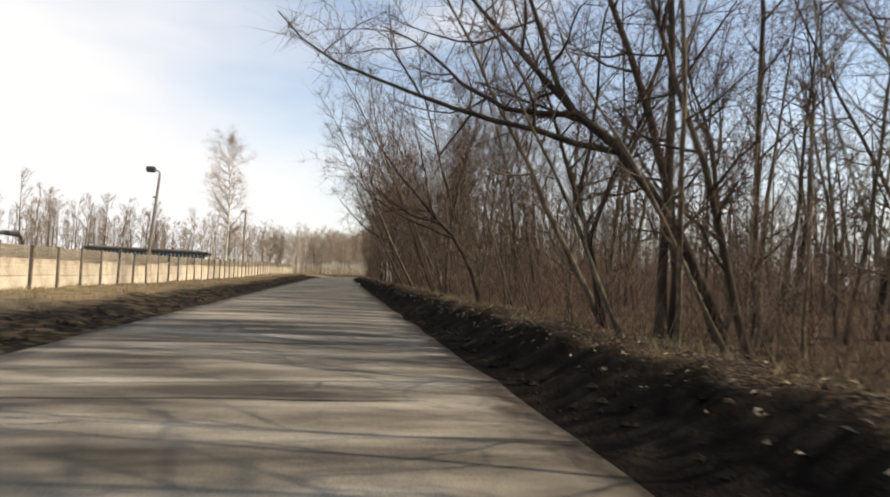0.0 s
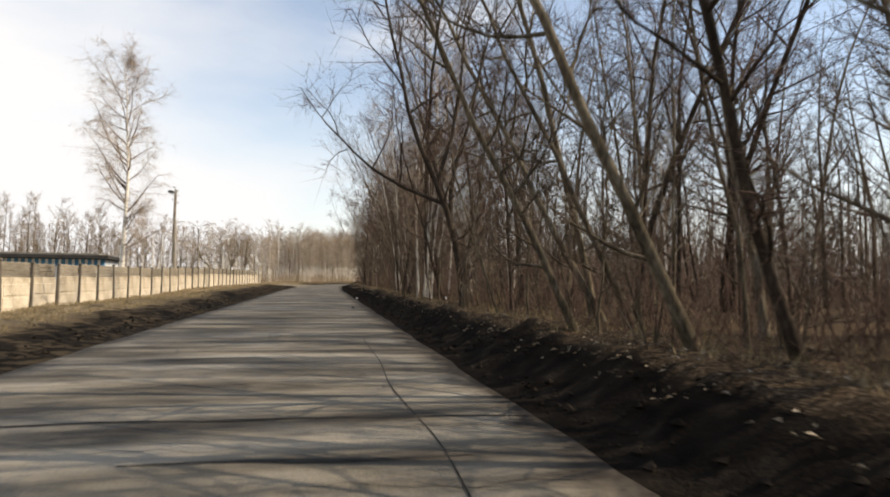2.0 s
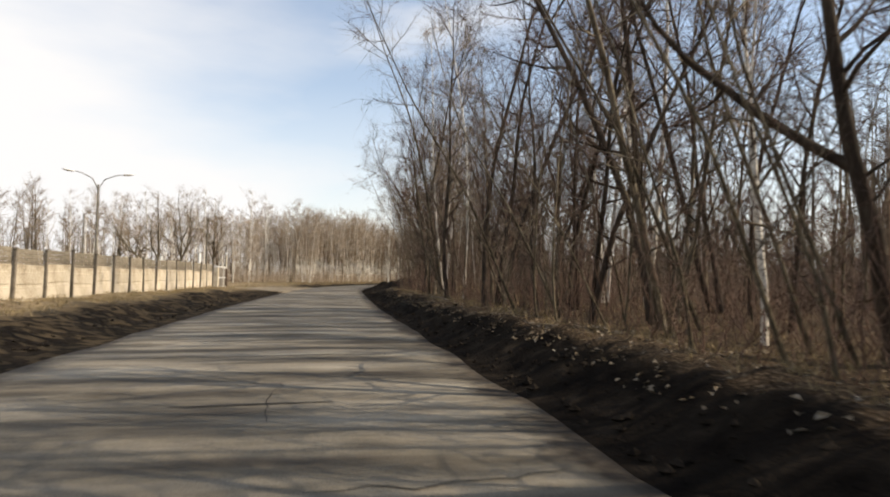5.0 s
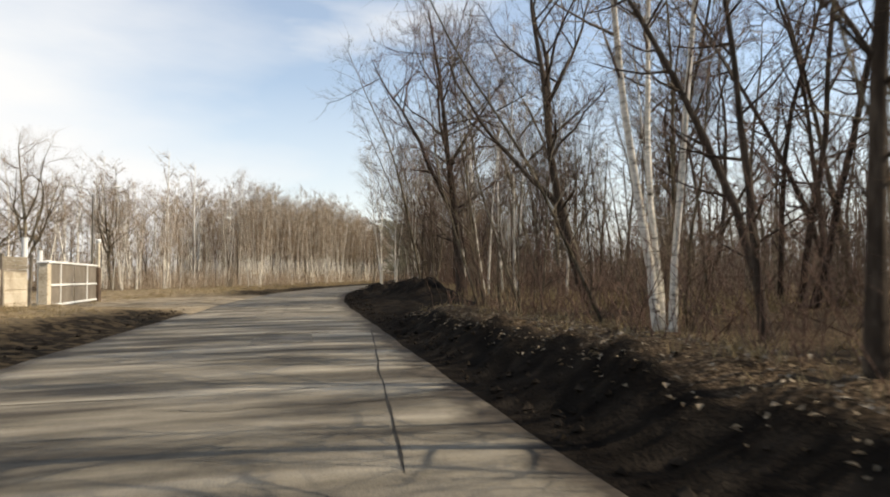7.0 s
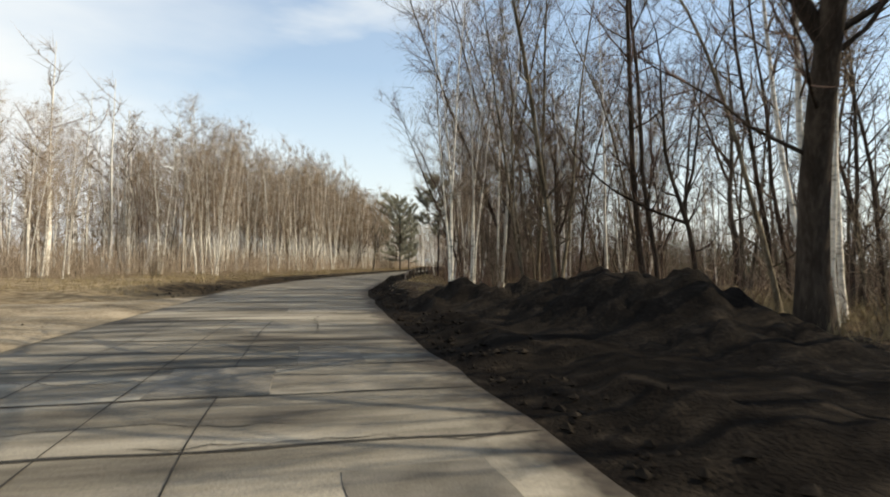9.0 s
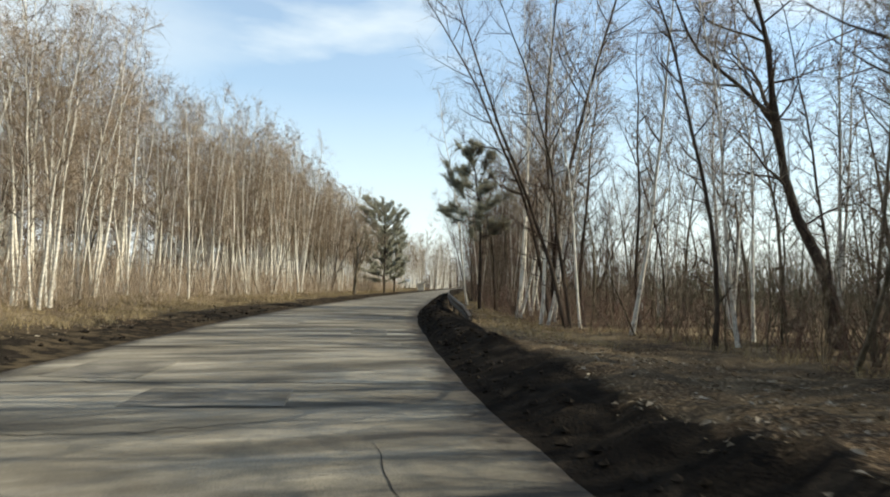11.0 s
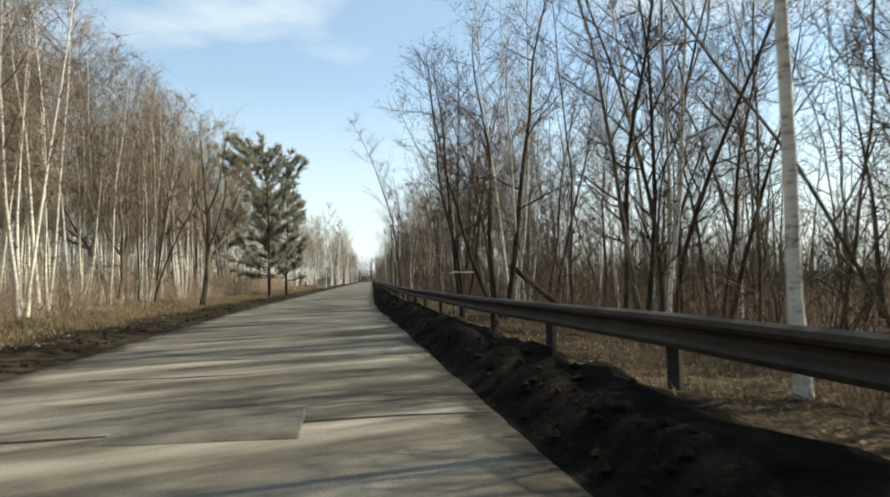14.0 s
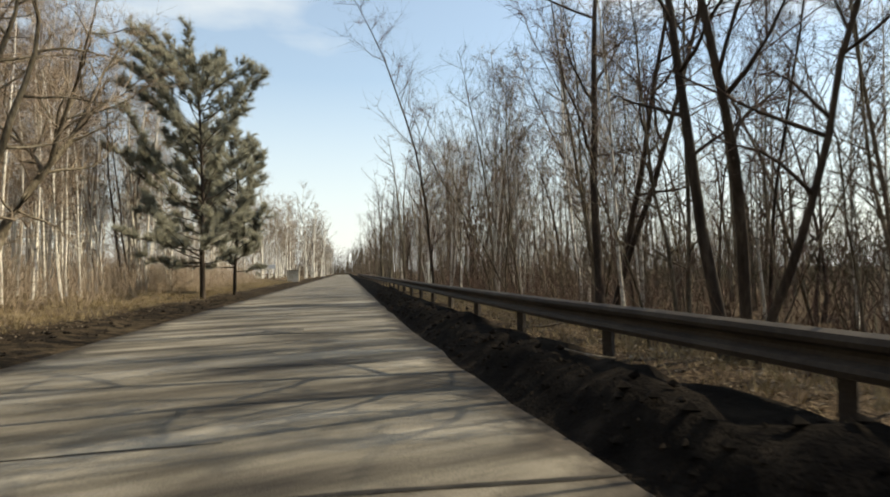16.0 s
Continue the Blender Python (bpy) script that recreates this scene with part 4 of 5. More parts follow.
slat = part("slat", bm, M["white_wall"], shed, "white vertical batten")
for k in range(29):
    o = slat if k == 0 else new("slat", slat.data)
    o.parent, o.matrix_basis = shed, Matrix.Translation((-0.3 - 0.41 * k, -0.05, 1.96))
for k in range(14):
    o = new("slat", slat.data)
    o.parent, o.matrix_basis = shed, Matrix.Translation((0.05, 0.4 + 0.41 * k, 1.96)) @ pose(0, 0, 0, 0, 0, 90)
for k in range(5):
    bm = bmesh.new()
    box(bm, -1.3 - 2.3 * k, -0.02, 1.40, 0.8, 0.06, 0.46, 0.01)
    part("window", bm, M["lamp_dark"], shed, "dark shed window")


# ---------------------------------------------------------------- poles and street lamps
def lamp_head(name, parent, place, turn, mat, label):
    bm = bmesh.new()
    bmesh.ops.create_uvsphere(bm, u_segments=12, v_segments=8, radius=1.0, matrix=Matrix.Translation(place) @ pose(0, 0, 0, 0, -8, turn) @ Matrix.Diagonal((0.42, 0.14, 0.09, 1)))
    return part(name, bm, mat, parent, label, smooth=True)


def street_lamp(x, y, top, arms, label, group="street lamps"):
    """A tapered pole with arms: each a reach along x and y, and a rise."""
    base = on_ground(x, y)
    o = thing("street_lamp", Matrix.Translation(base), label, "street lamp", group)
    V, F = [], []
    tube(V, F, [Vector((0, 0, -0.3)), Vector((0, 0, 0.5)), Vector((0, 0, top * 0.5)), Vector((0, 0, top))], [0.11, 0.10, 0.08, 0.055], 10)
    mesh_part("pole", V, F, M["pole"], o)
    for ax, ay, rise in arms:
        V, F = [], []
        tube(V, F, [Vector((0, 0, top - 0.35)), Vector((ax * 0.2, ay * 0.2, top + rise * 0.45)), Vector((ax * 0.55, ay * 0.55, top + rise * 0.85)), Vector((ax * 0.85, ay * 0.85, top + rise))], [0.04, 0.035, 0.03, 0.025], 7)
        arm = mesh_part("arm", V, F, M["pole"], o)
        lamp_head("lamp_head", arm, Vector((ax * 0.97, ay * 0.97, top + rise)), math.degrees(math.atan2(ay, ax)), M["lamp"], "pale oval lamp head")
    return o


street_lamp(-15.5, 112.0, 7.2, [(-1.9, -0.3, 0.9), (1.9, 0.3, 0.8)], "double-armed grey street lamp behind the fence")
street_lamp(-13.3, 141.0, 7.4, [(-1.6, -0.2, 0.6), (1.6, 0.2, 0.6)], "double-armed grey street lamp in the clearing")
street_lamp(-3.9, 156.2, 6.6, [(-1.1, -0.2, 0.35)], "single-armed street lamp at the wood's edge")
street_lamp(-14.3, 187.0, 7.8, [(-1.8, 0.2, 0.5)], "single-armed street lamp among the birches")
street_lamp(-22.0, 128.0, 6.8, [(1.2, 0.1, 0.5)], "single-armed street lamp behind the fence")

# leaning flood light pole
flood = thing("floodlight_pole", Matrix.Translation(on_ground(-14.2, 49.6)), "grey leaning pole with a boxy floodlight", "lamp post")
V, F = [], []
tube(V, F, [Vector((0, 0, -0.3)), Vector((0.12, 0, 2.4)), Vector((0.32, 0, 5.2)), Vector((0.5, 0, 7.6)), Vector((0.52, -0.05, 8.0)), Vector((0.35, -0.1, 8.15)), Vector((0.1, -0.12, 8.2))], [0.13, 0.12, 0.10, 0.085, 0.06, 0.05, 0.05], 10)
mesh_part("pole", V, F, M["pole"], flood)
bm = bmesh.new()
box(bm, -0.1, -0.12, 8.2, 0.62, 0.42, 0.42, 0.05)
part("floodlight", bm, M["lamp_dark"], flood, "dark boxy floodlight")
bm = bmesh.new()
box(bm, 0.27, -0.06, 6.1, 0.26, 0.12, 0.12, 0.03)
part("bracket", bm, M["lamp_dark"], flood)

pole = thing("utility_pole", Matrix.Translation(on_ground(-11.7, 80.8)), "straight weathered wooden pole with insulators and a floodlight", "pole")
V, F = [], []
tube(V, F, [Vector((0, 0, -0.3)), Vector((-0.06, 0, 3)), Vector((-0.1, 0.02, 6)), Vector((-0.06, 0, 8.1))], [0.14, 0.125, 0.11, 0.095], 10)
mesh_part("shaft", V, F, M["board_grey"], pole)
V, F = [], []
tube(V, F, [Vector((-0.06, 0, 7.78)), Vector((-0.5, -0.05, 7.76))], [0.025, 0.025], 6)
arm = mesh_part("arm", V, F, M["pole"], pole)
bm = bmesh.new()
box(bm, -0.42, -0.05, 7.92, 0.44, 0.28, 0.2, 0.04)
part("lamp_head", bm, M["lamp_dark"], arm, "dark boxy floodlight")
V, F = [], []
tube(V, F, [Vector((-0.06, 0, 8.05)), Vector((-0.12, 0, 8.28)), Vector((-0.26, 0, 8.34))], [0.02, 0.02, 0.06], 6)
mesh_part("top_bracket", V, F, M["lamp_dark"], pole)
for side, z in ((1, 7.95), (1, 7.55), (1, 6.95), (-1, 7.6), (-1, 7.2)):
    V, F = [], []
    x = -0.08 + side * 0.10
    tube(V, F, [Vector((x, 0, z)), Vector((x + side * 0.10, 0, z)), Vector((x + side * 0.12, 0, z + 0.04)), Vector((x + side * 0.12, 0, z + 0.13))], [0.012, 0.012, 0.03, 0.035], 7)
    mesh_part("insulator", V, F, M["lamp_dark"], pole)

# ---------------------------------------------------------------- guard rail on the right
RAIL_D, RAIL_S0, RAIL_S1 = 4.45, 151.4, 330.0


def rail_top(s):
    return float(np.interp(s, (150.8, 153.2, 158.5, 164, 170, 177), (0.34, 0.64, 0.78, 0.91, 0.91, 0.84)))


profile = [(0.00, 0.0), (-0.07, -0.02), (-0.085, -0.06), (-0.07, -0.095), (-0.01, -0.125), (0.0, -0.155), (-0.01, -0.185), (-0.07, -0.215), (-0.085, -0.25), (-0.07, -0.29), (0.0, -0.31)]
profile = profile + [(x + 0.012, z) for x, z in profile[::-1]]
rail = thing("guard_rail", Matrix(), "dull weathered steel guard rail on short posts", "guard rail")
s = RAIL_S0
while s < RAIL_S1:
    n = 3 if s < 230 else 6
    V, F, c = [], [], len(profile)
    for i in range(4):
        q = s + n * (i / 3) * 1.012
        for x, z in profile:
            V.append(tuple(road_at(q, RAIL_D + x, rail_top(q) + z + 0.012 * noise.noise(Vector((q * 0.4, 0, 0))))))
    for i in range(3):
        for k in range(c):
            a, b = i * c + k, i * c + (k + 1) % c
            F.append((a, b, b + c, a + c))
    F += [tuple(range(c - 1, -1, -1)), tuple(range(3 * c, 4 * c))]
    mesh_part("beam", V, F, M["rust"], rail, smooth=False)
    s += n
bm = bmesh.new()
box(bm, 0, 0, 0, 0.012, 0.11, 1.1)
box(bm, 0.05, 0.05, 0, 0.10, 0.012, 1.1)
box(bm, 0.05, -0.05, 0, 0.10, 0.012, 1.1)
box(bm, -0.03, 0, 0.40, 0.06, 0.09, 0.16, 0.01)
post = part("post", bm, M["rust"], rail)
first = True
for s in np.arange(RAIL_S0 + 1.1, RAIL_S1, 3.4):
    o = post if first else new("post", post.data)
    first = False
    o.parent, o.matrix_basis = rail, Matrix.Translation(road_at(s, RAIL_D + 0.06, rail_top(s) - 0.58)) @ pose(0, 0, 0, 0, 0, heading(s))


# ---------------------------------------------------------------- earth heap
def earth_heap():
    V, F, n, m = [], [], 110, 46
    for i in range(n):
        for k in range(m):
            s, d = 112.5 + 20.5 * i / (n - 1), 3.0 + 7.0 * k / (m - 1)
            h = 1.15 * math.exp(-(((s - 121.6) / 3.0) ** 2) - ((d - 7.2) / 1.25) ** 2) + 0.62 * math.exp(-(((s - 124.8) / 2.6) ** 2) - ((d - 5.8) / 1.1) ** 2) + 0.62 * math.exp(-(((s - 128.3) / 1.8) ** 2) - ((d - 5.0) / 0.95) ** 2)
            h *= 1 + 0.35 * noise.noise(Vector((s * 0.9, d * 0.9, 3)))
            h += min(1, h * 3) * (0.20 * noise.noise(Vector((s * 2.1, d * 2.1, 9))) + 0.13 * noise.noise(Vector((s * 4.6, d * 4.6, 2))))
            p = road_at(s, d, height(s, d) - 0.10 + h)
            V.append(tuple(p))
    for i in range(n - 1):
        for k in range(m - 1):
            a = i * m + k
            F.append((a, a + 1, a + m + 1, a + m))
    return tagged(mesh_part("earth_heap", V, F, M["peat"]), "long heap of black lumpy soil beside the road", "heap")


earth_heap()


# ---------------------------------------------------------------- pines
def pine_lists(seed, tall, crown_low=0.2, wide=0.3, count=46):
    """A ragged pine: crooked boughs that end in tufts of needles, denser to one side."""
    rg = random.Random(seed)
    T, W = ([], []), ([], [])
    pts = bent(rg, Vector((0, 0, -0.2)), Vector((0, 0, 1)), tall, 10, 0.045, 0.1)
    tube(*T, pts, [0.011 * tall * (1 - 0.93 * k / 10) + 0.008 for k in range(11)], 8)
    heavy = rg.uniform(0, 6.28)
    for k in range(count):
        v = (k + rg.random()) / count
        p, d = spot(pts, crown_low + (0.985 - crown_low) * v)
        a = rg.uniform(0, 6.28)
        length = tall * wide * egg(v) * rg.uniform(0.4, 1.25) * (1 + 0.3 * math.cos(a - heavy)) + 0.25
        q = bent(rg, p, Vector((math.cos(a), math.sin(a), rg.uniform(-0.1, 0.5) + 0.5 * v)), length, 5, 0.16, 0.45)
        tube(*T, q, [0.03 * (1.1 - v) + 0.012] + [0.02 * (1 - i / 6) + 0.006 for i in range(5)], 4)
        for _ in range(int(4 + length * 6.5)):
            c, w = spot(q, 1 - 0.7 * rg.random() ** 1.4)
            tip = c + off_axis(rg, w, rg.uniform(10, 65)) * rg.uniform(0.1, 0.5) + Vector((0, 0, rg.uniform(0, 0.18)))
            tube(*T, [c, tip], [0.009, 0.004], 3)
            for _ in range(76):
                o = c.lerp(tip, rg.uniform(0.2, 1.0))
                e = (Vector((rg.gauss(0, 1), rg.gauss(0, 1), rg.gauss(0.3, 0.8))).normalized() + (tip - c).normalized() * 0.5) * rg.uniform(0.12, 0.30)
                f = e.orthogonal().normalized() * 0.0115
                n = len(W[0])
                W[0].extend([tuple(o - f), tuple(o + f), tuple(o + e)])
                W[1].append((n, n + 1, n + 2))
    return T, W


def pine(x, y, seed, tall, label, **how):
    o = thing("pine", Matrix.Translation(on_ground(x, y)), label, "tree")
    T, W = pine_lists(seed, tall, **how)
    mesh_part("trunk", *T, M["bark_dark"], o)
    tagged(mesh_part("crown", *W, M["needle"], o, smooth=False), kind="stuff")


pine(22.8, 211.0, 7, 11.4, "dense grey-green pine at the wood's edge", count=100, wide=0.37, crown_low=0.15)
pine(25.2, 215.0, 8, 8.8, "shorter green pine beside a taller one", count=64, wide=0.36, crown_low=0.16)
pine(15.7, 162.8, 9, 8.6, "sparse dark pine behind the guard rail", count=34, wide=0.22, crown_low=0.42)

# ---------------------------------------------------------------- trees that stand alone on the left
alone = make_tree("tall_birch", tree_lists(140, 15.0, 0.16, lean=1.5, limbs=46, low=0.16, spread=56, reach=0.235, subs=8, twigs=34, droop=0.35, twig_len=0.9, twig_r=0.0042, lift=0.3, wiggle=0.04), (M["bark_birch"], M["twig_grey"], M["twig_tan"]), "tall drooping birch standing alone behind the fence", "tree", "")
alone.matrix_basis = Matrix.Translation(on_ground(-11.2, 65.2))
oak = make_tree("roadside_oak", tree_lists(150, 10.0, 0.15, lean=4, limbs=13, low=0.18, spread=60, reach=0.27, subs=9, twigs=12, fork=1.0, stems=2, splay=16, wiggle=0.085, twig_len=0.6, lift=0.35), (M["bark_olive"], M["bark_olive"], M["twig_tan"]), "spreading many-stemmed bare oak on the grass verge", "tree", "")
oak.matrix_basis = Matrix.Translation(on_ground(15.5, 195.5))
big_oak = make_tree("great_oak", tree_lists(161, 14.0, 0.27, lean=1, limbs=20, low=0.2, spread=64, reach=0.33, subs=10, twigs=16, fork=1.0, wiggle=0.07, sides=10, lift=0.4, twig_len=0.75), GREY, "stout dark oak with spreading bare limbs behind the heap", "tree", "", limbs_apart=True)
big_oak.matrix_basis = Matrix.Translation(on_ground(9.4, 119.4))
for x, y, turn, size in ((-14.1, 129.5, 30, 1.0), (-14.6, 124.0, 130, 0.9), (-12.8, 145.8, 220, 1.05), (-25.0, 150.0, 300, 1.1), (11.6, 193.2, 80, 0.75)):
    copy_thing(oak, Matrix.Translation(on_ground(x, y)) @ pose(0, 0, 0, 0, 0, turn) @ Matrix.Scale(size, 4))

# ---------------------------------------------------------------- small things
sign = thing("sign_board", Matrix.Translation(on_ground(40.2, 259.5)) @ pose(0, 0, 0, 0, 0, -22), "white sign board on two posts beside the road", "sign")
bm = bmesh.new()
box(bm, 0, 0, 1.62, 1.15, 0.05, 0.6, 0.01)
part("board", bm, M["white_wall"], sign)
for x in (-0.4, 0.4):
    bm = bmesh.new()
    box(bm, x, 0.06, 0.75, 0.09, 0.07, 1.9, 0.01)
    part("post", bm, M["bark_dark"], sign)
for x, y, w, h in ((43.0, 259.0, 1.5, 1.5), (44.3, 262.5, 1.2, 1.3)):
    o = thing("concrete_block", Matrix.Translation(on_ground(x, y)) @ pose(0, 0, 0, 0, 0, -20), "grey concrete block at the roadside", "block", "concrete blocks")
    bm = bmesh.new()
    box(bm, 0, 0, h / 2 - 0.1, w, 1.2, h, 0.05)
    part("body", bm, M["concrete"], o)
    bm = bmesh.new()
    box(bm, 0, 0, h - 0.06, w + 0.12, 1.3, 0.12, 0.03)
    part("lid", bm, M["concrete_dark"], o)

o = thing("broken_sapling", Matrix.Translation(on_ground(19.5, 177.25)) @ pose(0, 0, 0, 0, 0, 14), "broken sapling with its peeled pale top bent over", "branch")
V, F = [], []
tube(V, F, [Vector((0, 0, -0.2)), Vector((-0.05, 0, 0.7)), Vector((-0.1, 0, 1.30))], [0.016, 0.014, 0.013], 6)
mesh_part("stem", V, F, M["bark_dark"], o)
V, F = [], []
tube(V, F, [Vector((-0.13, 0, 1.28)), Vector((0.1, 0.02, 1.31)), Vector((0.4, 0.05, 1.30)), Vector((0.95, 0.1, 1.30))], [0.012, 0.015, 0.015, 0.011], 7)
mesh_part("bent_top", V, F, M["bark_birch"], o, "peeled pale wood")

V, F = [], []
tube(V, F, bent(random.Random(3), Vector((0.25, 0.03, 1.68)), Vector((0.72, 0.1, -0.62)), 3.05, 6, 0.04, 0.0), [0.075, 0.085, 0.09, 0.095, 0.10, 0.105, 0.11], 9)
o = mesh_part("fallen_log", V, F, M["bark_dark"])
o.matrix_world = Matrix.Translation(on_ground(21.7, 178.0)) @ pose(0, 0, 0, 0, 0, -22)
tagged(o, "dark fallen trunk leaning against a standing tree", "log")

bm = bmesh.new()
bmesh.ops.create_icosphere(bm, subdivisions=2, radius=0.16)
for v in bm.verts:
    v.co *= 1 + 0.45 * noise.noise(v.co * 9)
    v.co.z *= 0.75
o = part("plastic_bag", bm, M["white_wall"], None, smooth=True)
o.location = on_ground(5.42, 52.5) + Vector((0, 0, 0.08))
tagged(o, "crumpled white plastic bag on the bank", "litter")
for x, y, r in ((2.34, 64.57, 0.06),):
    bm = bmesh.new()
    bmesh.ops.create_icosphere(bm, subdivisions=2, radius=r)
    for v in bm.verts:
        v.co *= 1 + 0.35 * noise.noise(v.co * 14 + Vector((x, 0, 0)))
    o = part("crumpled_cup", bm, M["white_wall"], None, smooth=True)
    o.location = on_ground(x, y) + Vector((0, 0, r * 0.7))
    tagged(o, "crumpled white cup on the dark soil beside the road", "litter")
rng = random.Random(19)
for k in range(16):
    s, d = rng.uniform(56, 102) if k < 10 else rng.uniform(150, 200), rng.uniform(4.0, 5.6)
    V, F = [], []
    way = Vector((math.cos(rng.uniform(0, 6.28)), math.sin(rng.uniform(0, 6.28)), 0))
    tube(V, F, bent(rng, Vector((0, 0, 0.05)), way, rng.uniform(0.5, 1.5), 5, 0.12, 0.0), [0.022, 0.02, 0.018, 0.014, 0.01, 0.007], 6)
    o = mesh_part("fallen_branch", V, F, M["litter" if k % 2 else "bark_olive"])
    p = road_at(s, d)
    o.matrix_world = Matrix.Translation(on_ground(p.x, p.y))
    tagged(o, "pale dead branch lying on the bank" if k % 2 else "grey dead branch lying on the bank", "branch", "fallen branches")
bm = bmesh.new()
bmesh.ops.create_icosphere(bm, subdivisions=2, radius=0.065)
for v in bm.verts:
    v.co *= 1 + 0.5 * noise.noise(v.co * 12 + Vector((3, 1, 2)))
    v.co.z *= 0.55
o = part("soil_clod", bm, M["peat"], None)
o.location = (1.46, 52.9, 0.03)
tagged(o, "dark clod of soil lying on the road", "clod")


# ---------------------------------------------------------------- grass, leaves and road cracks
def blades(name, count, s0, s1, d_of, tall, mat, seed, label, skip=lambda s, d: False):
    rg = random.Random(seed)
    V, F = [], []
    for _ in range(count):
        s = rg.uniform(s0, s1)
        d = d_of(s, rg)
        if skip(s, d):
            continue
        p = road_at(s, d, height(s, d) - 0.02)
        for _ in range(7):
            a, h = rg.uniform(0, 6.28), tall * rg.uniform(0.4, 1.2)
            b = p + Vector((rg.gauss(0, 0.07), rg.gauss(0, 0.07), 0))
            w = Vector((math.cos(a), math.sin(a), 0)) * 0.008
            t = b + Vector((rg.gauss(0, 0.45), rg.gauss(0, 0.45), 1)) * h
            n = len(V)
            V.extend([tuple(b - w), tuple(b + w), tuple(t)])
            F.append((n, n + 1, n + 2))
    return tagged(mesh_part(name, V, F, mat, smooth=False), label, "grass", kind="stuff")


blades("dry_grass", 9000, 2, 135, lambda s, r: -r.uniform(5.2, 10.5), 0.16, M["grass_dry"], 41, "short dry yellow grass below the fence", lambda s, d: s > 112)
blades("dry_grass", 9000, 112, 260, lambda s, r: -(4.9 + abs(r.gauss(0, 1)) * 3.5), 0.20, M["grass_dry"], 42, "dry tan grass along the birch wood", lambda s, d: s < 134 and d > -8)
blades("dry_grass", 5000, 2, 240, lambda s, r: inner(s) - 0.3 + abs(r.gauss(0, 1)) * 2.8, 0.19, M["grass_dry"], 43, "dry tan grass along the wood's edge", lambda s, d: 108 < s < 131 and d < 9.5)

blades("dry_grass", 3500, 146, 240, lambda s, r: r.uniform(4.5, 7.5), 0.15, M["grass_dry"], 44, "yellowed grass tufts below the guard rail")
blades("dry_grass", 2500, 100, 140, lambda s, r: r.uniform(8.2, 15), 0.5, M["grass_dry"], 45, "tall dead grass behind the earth heap")


def leaves(count, s0, s1, d_of, seed, label):
    rg = random.Random(seed)
    V, F = [], []
    for _ in range(count):
        s = rg.uniform(s0, s1)
        d = d_of(s, rg)
        if 106 < s < 132 and d > 0:
            continue
        p = road_at(s, d, height(s, d) + 0.012)
        a, w, l = rg.uniform(0, 6.28), rg.uniform(0.012, 0.03), rg.uniform(0.02, 0.055)
        u, v = Vector((math.cos(a), math.sin(a), rg.gauss(0, 0.25))) * l, Vector((-math.sin(a), math.cos(a), rg.gauss(0, 0.25))) * w
        n = len(V)
        V.extend([tuple(p - u), tuple(p - v + Vector((0, 0, 0.015))), tuple(p + u), tuple(p + v + Vector((0, 0, 0.02)))])
        F += [(n, n + 1, n + 2), (n, n + 2, n + 3)]
    return tagged(mesh_part("fallen_leaves", V, F, M["litter"], smooth=False), label, "leaves", kind="stuff")


leaves(16000, 2, 240, lambda s, r: 3.8 + 0.95 * step(136, 146, s) + abs(r.gauss(0, 1)) * 1.8, 51, "pale dead leaves scattered on the bank")
leaves(1800, 70, 105, lambda s, r: 3.8 + abs(r.gauss(0, 1)) * 1.5, 53, "pale dead leaves on the low bank before the heap")
leaves(5000, 140, 240, lambda s, r: -(4.2 + abs(r.gauss(0, 1)) * 2.5), 52, "pale dead leaves scattered on the grass verge")


def clods(count, seed):
    """Lumps of soil that the plough left along the bank, too many to count."""
    rg = random.Random(seed)
    V, F = [], []
    for _ in range(count):
        s, d = rg.uniform(3, 215), 3.15 + abs(rg.gauss(0, 1)) * 0.42
        if rg.random() < 0.25:
            d = -d - 0.2
        r = 0.015 + 0.05 * rg.random() ** 3
        p, n = road_at(s, d, height(s, d) + r * 0.3), len(V)
        for x, y, z in ((1, 0, 0), (0, 1, 0), (-1, 0, 0), (0, -1, 0), (0, 0, 0.8), (0, 0, -0.6)):
            V.append(tuple(p + Vector((x * rg.uniform(0.6, 1.5), y * rg.uniform(0.6, 1.5), z)) * r + Vector((rg.gauss(0, 0.2), rg.gauss(0, 0.2), 0)) * r))
        F += [(n, n + 1, n + 4), (n + 1, n + 2, n + 4), (n + 2, n + 3, n + 4), (n + 3, n, n + 4), (n + 1, n, n + 5), (n + 2, n + 1, n + 5), (n + 3, n + 2, n + 5), (n, n + 3, n + 5)]
    return tagged(mesh_part("soil_lumps", V, F, M["clod"], smooth=False), "brown crumbled soil lumps along the road's edge", "soil", kind="stuff")


clods(7000, 61)


def crack(points, width, seed):
    """A dark line along points (s, d), for filled cracks, joints and painted trunk shadows."""
    V, F = [], []
    for k, (s, d) in enumerate(points):
        w = width * (0.5 + 0.9 * abs(noise.noise(Vector((s * 3, d * 3, seed))))) * (0.3 if k in (0, len(points) - 1) else 1)
        s2, d2 = points[min(k + 1, len(points) - 1)]
        s1, d1 = points[max(k - 1, 0)]
        t = Vector((s2 - s1, d2 - d1)).normalized()
        for sign in (-1, 1):
            a, b = s - t.y * w * sign, d + t.x * w * sign
            V.append(tuple(road_at(a, b, road_z(a, b) + 0.005)))
    for k in range(len(points) - 1):
        F.append((2 * k, 2 * k + 1, 2 * k + 3, 2 * k + 2))
    mesh_part("crack", V, F, M["crack"], road, smooth=False)


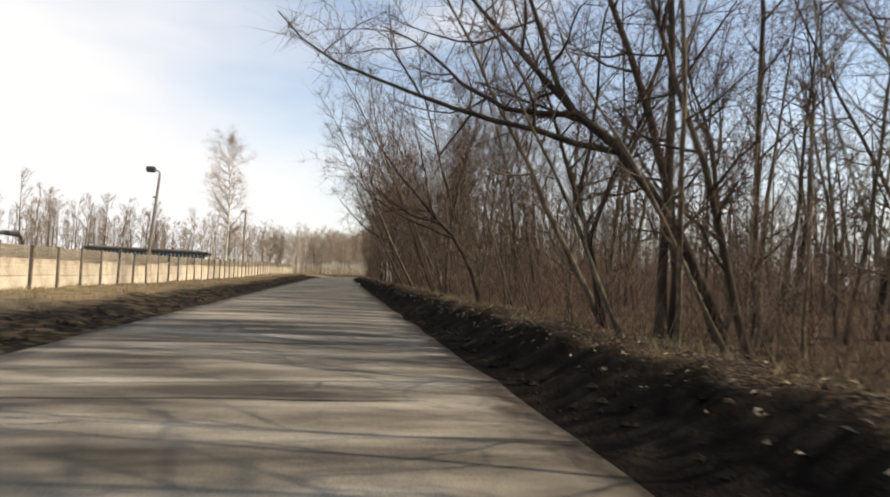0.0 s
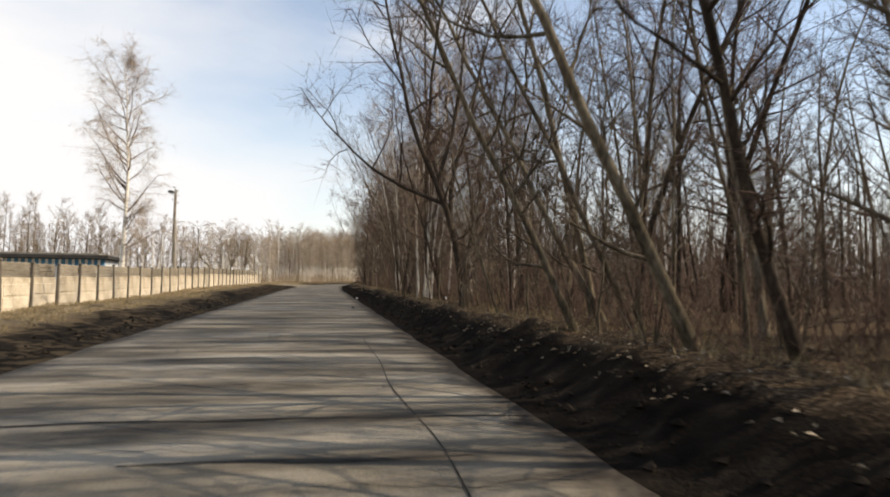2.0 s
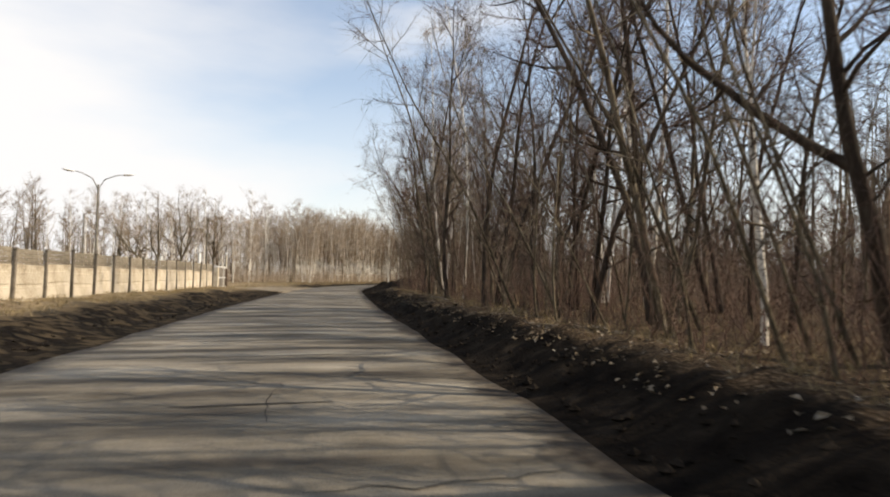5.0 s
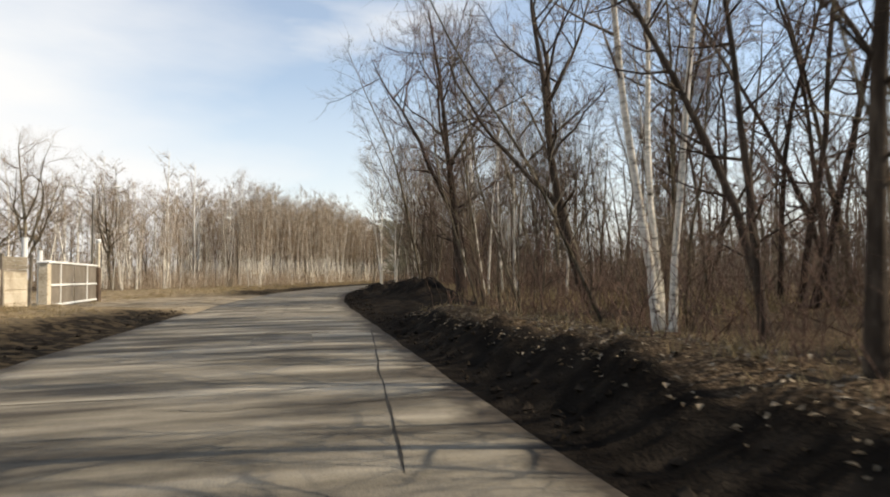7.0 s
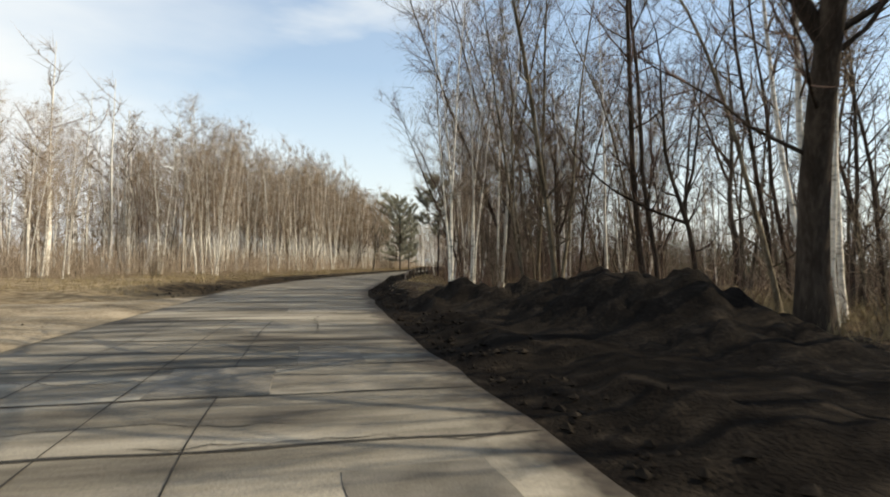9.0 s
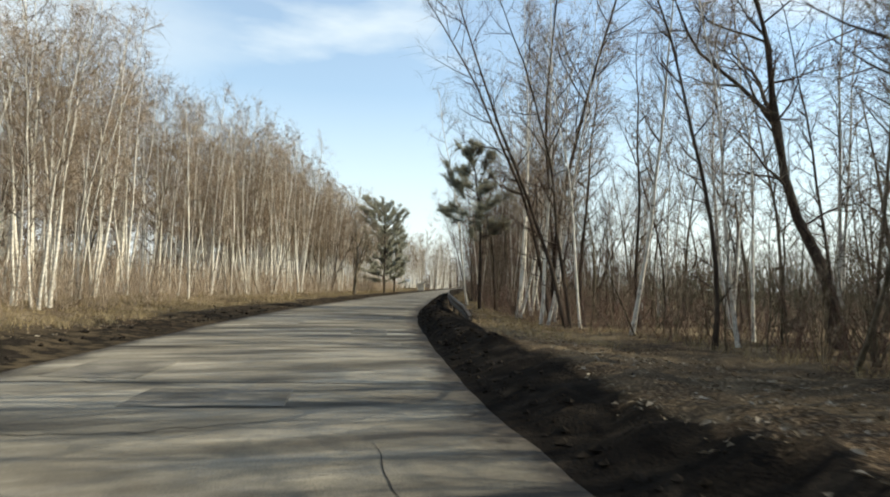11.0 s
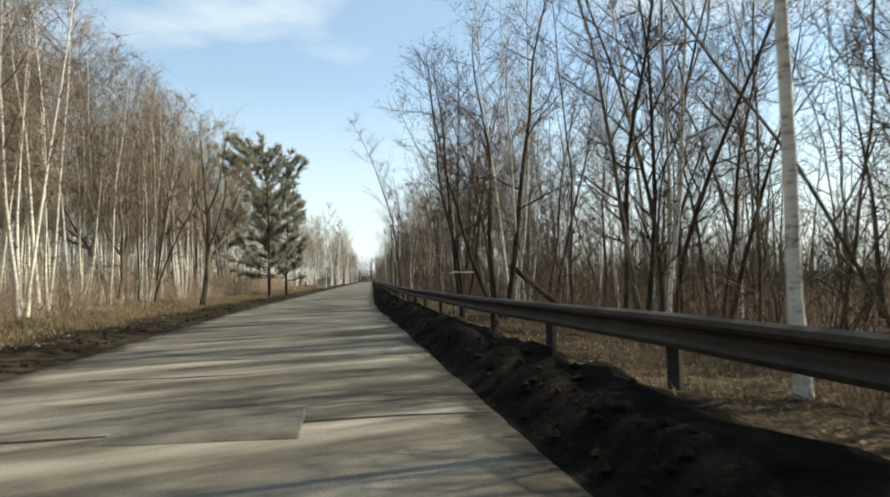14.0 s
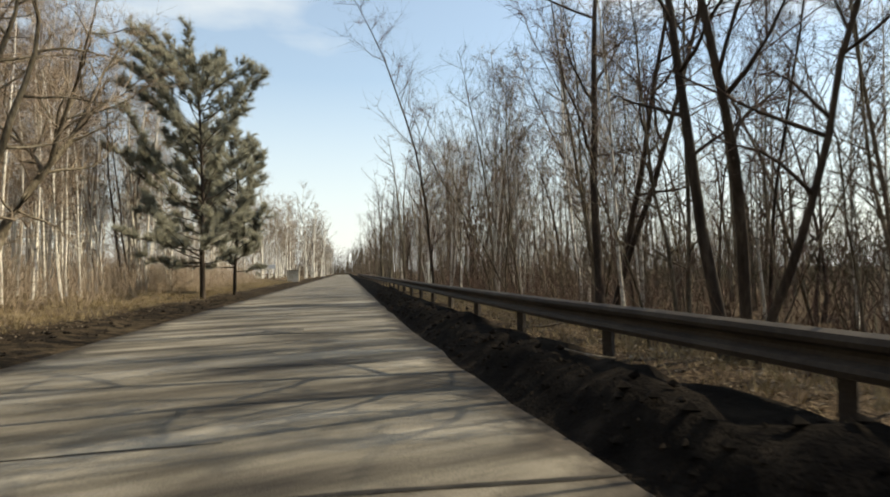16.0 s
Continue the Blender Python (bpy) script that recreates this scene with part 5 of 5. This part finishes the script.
rng = random.Random(77)
for _ in range(54):
    s, d = rng.uniform(3, 215), rng.uniform(-2.6, 2.6)
    lengthwise = rng.random() < 0.2
    pts = [(s, d)]
    for _ in range(rng.randrange(8, 26)):
        if lengthwise:
            s, d = s + 0.16, d + rng.gauss(0, 0.03)
        else:
            s, d = s + rng.gauss(0.01, 0.06), d + 0.13
        if abs(d) > 2.85:
            break
        pts.append((s, d))
    if len(pts) > 4:
        crack(pts, rng.uniform(0.005, 0.012), rng.random() * 50)
crack([(s, 2.0 + 0.083 * (s - 95) + 0.05 * noise.noise(Vector((s * 0.7, 0, 0)))) for s in np.arange(93.5, 105, 0.4)], 0.016, 3.3)
for d0, s0, s1 in ((-1.4, 108, 126), (-0.35, 108, 127), (0.5, 110, 126), (1.9, 20, 40)):
    crack([(s, d0 + 0.10 * noise.noise(Vector((s * 0.4, d0, 0)))) for s in np.arange(s0, s1, 0.5)], 0.011, d0)

# repaired places in the surface: low plates of darker or paler asphalt
rng = random.Random(83)
for k in range(26):
    s, d = (rng.uniform(84, 204), rng.uniform(-2.2, 2.0)) if k > 5 else (112 + 1.7 * k, (-0.9, 0.7, 1.9, -1.6, 0.4, 1.6)[k])
    long, wide, skew = rng.uniform(0.5, 1.9), rng.uniform(0.6, 1.7), rng.uniform(-0.15, 0.15)
    n, V, F = 7, [], []
    cuts = (-0.5, -0.485, -0.25, 0.0, 0.25, 0.485, 0.5)
    for i in range(n):
        for j in range(n):
            a, b = cuts[i], cuts[j]
            q = noise.noise(Vector((a * 4, b * 4, k))) * 0.12
            u, w = s + long * (a + skew * b) + q, d + wide * b + q
            rim = -0.012 if i in (0, n - 1) or j in (0, n - 1) else 0.009
            V.append(tuple(road_at(u, w, road_z(u, w) + rim)))
    for i in range(n - 1):
        for j in range(n - 1):
            F.append((i * n + j, i * n + j + 1, (i + 1) * n + j + 1, (i + 1) * n + j))
    mesh_part("repair_patch", V, F, M["patch_dark"], road, "darker asphalt patch", smooth=False)

# dark lines across the road: joints, and thin trunk shadows painted the same way
rng = random.Random(77)
s = 3.0
while s < 205:
    d0, d1 = (-3.0, 3.0) if rng.random() < 0.55 else sorted((rng.uniform(-3.0, 0.0), rng.uniform(0.2, 3.0)))
    lean = rng.uniform(-0.06, 0.06)
    wave = rng.uniform(0, 90)
    crack([(s + lean * d + 0.10 * noise.noise(Vector((d * 0.8, wave, 0))), d) for d in np.arange(d0, d1 + 0.01, 0.3)], rng.uniform(0.02, 0.05), wave)
    s += rng.uniform(0.9, 4.6)
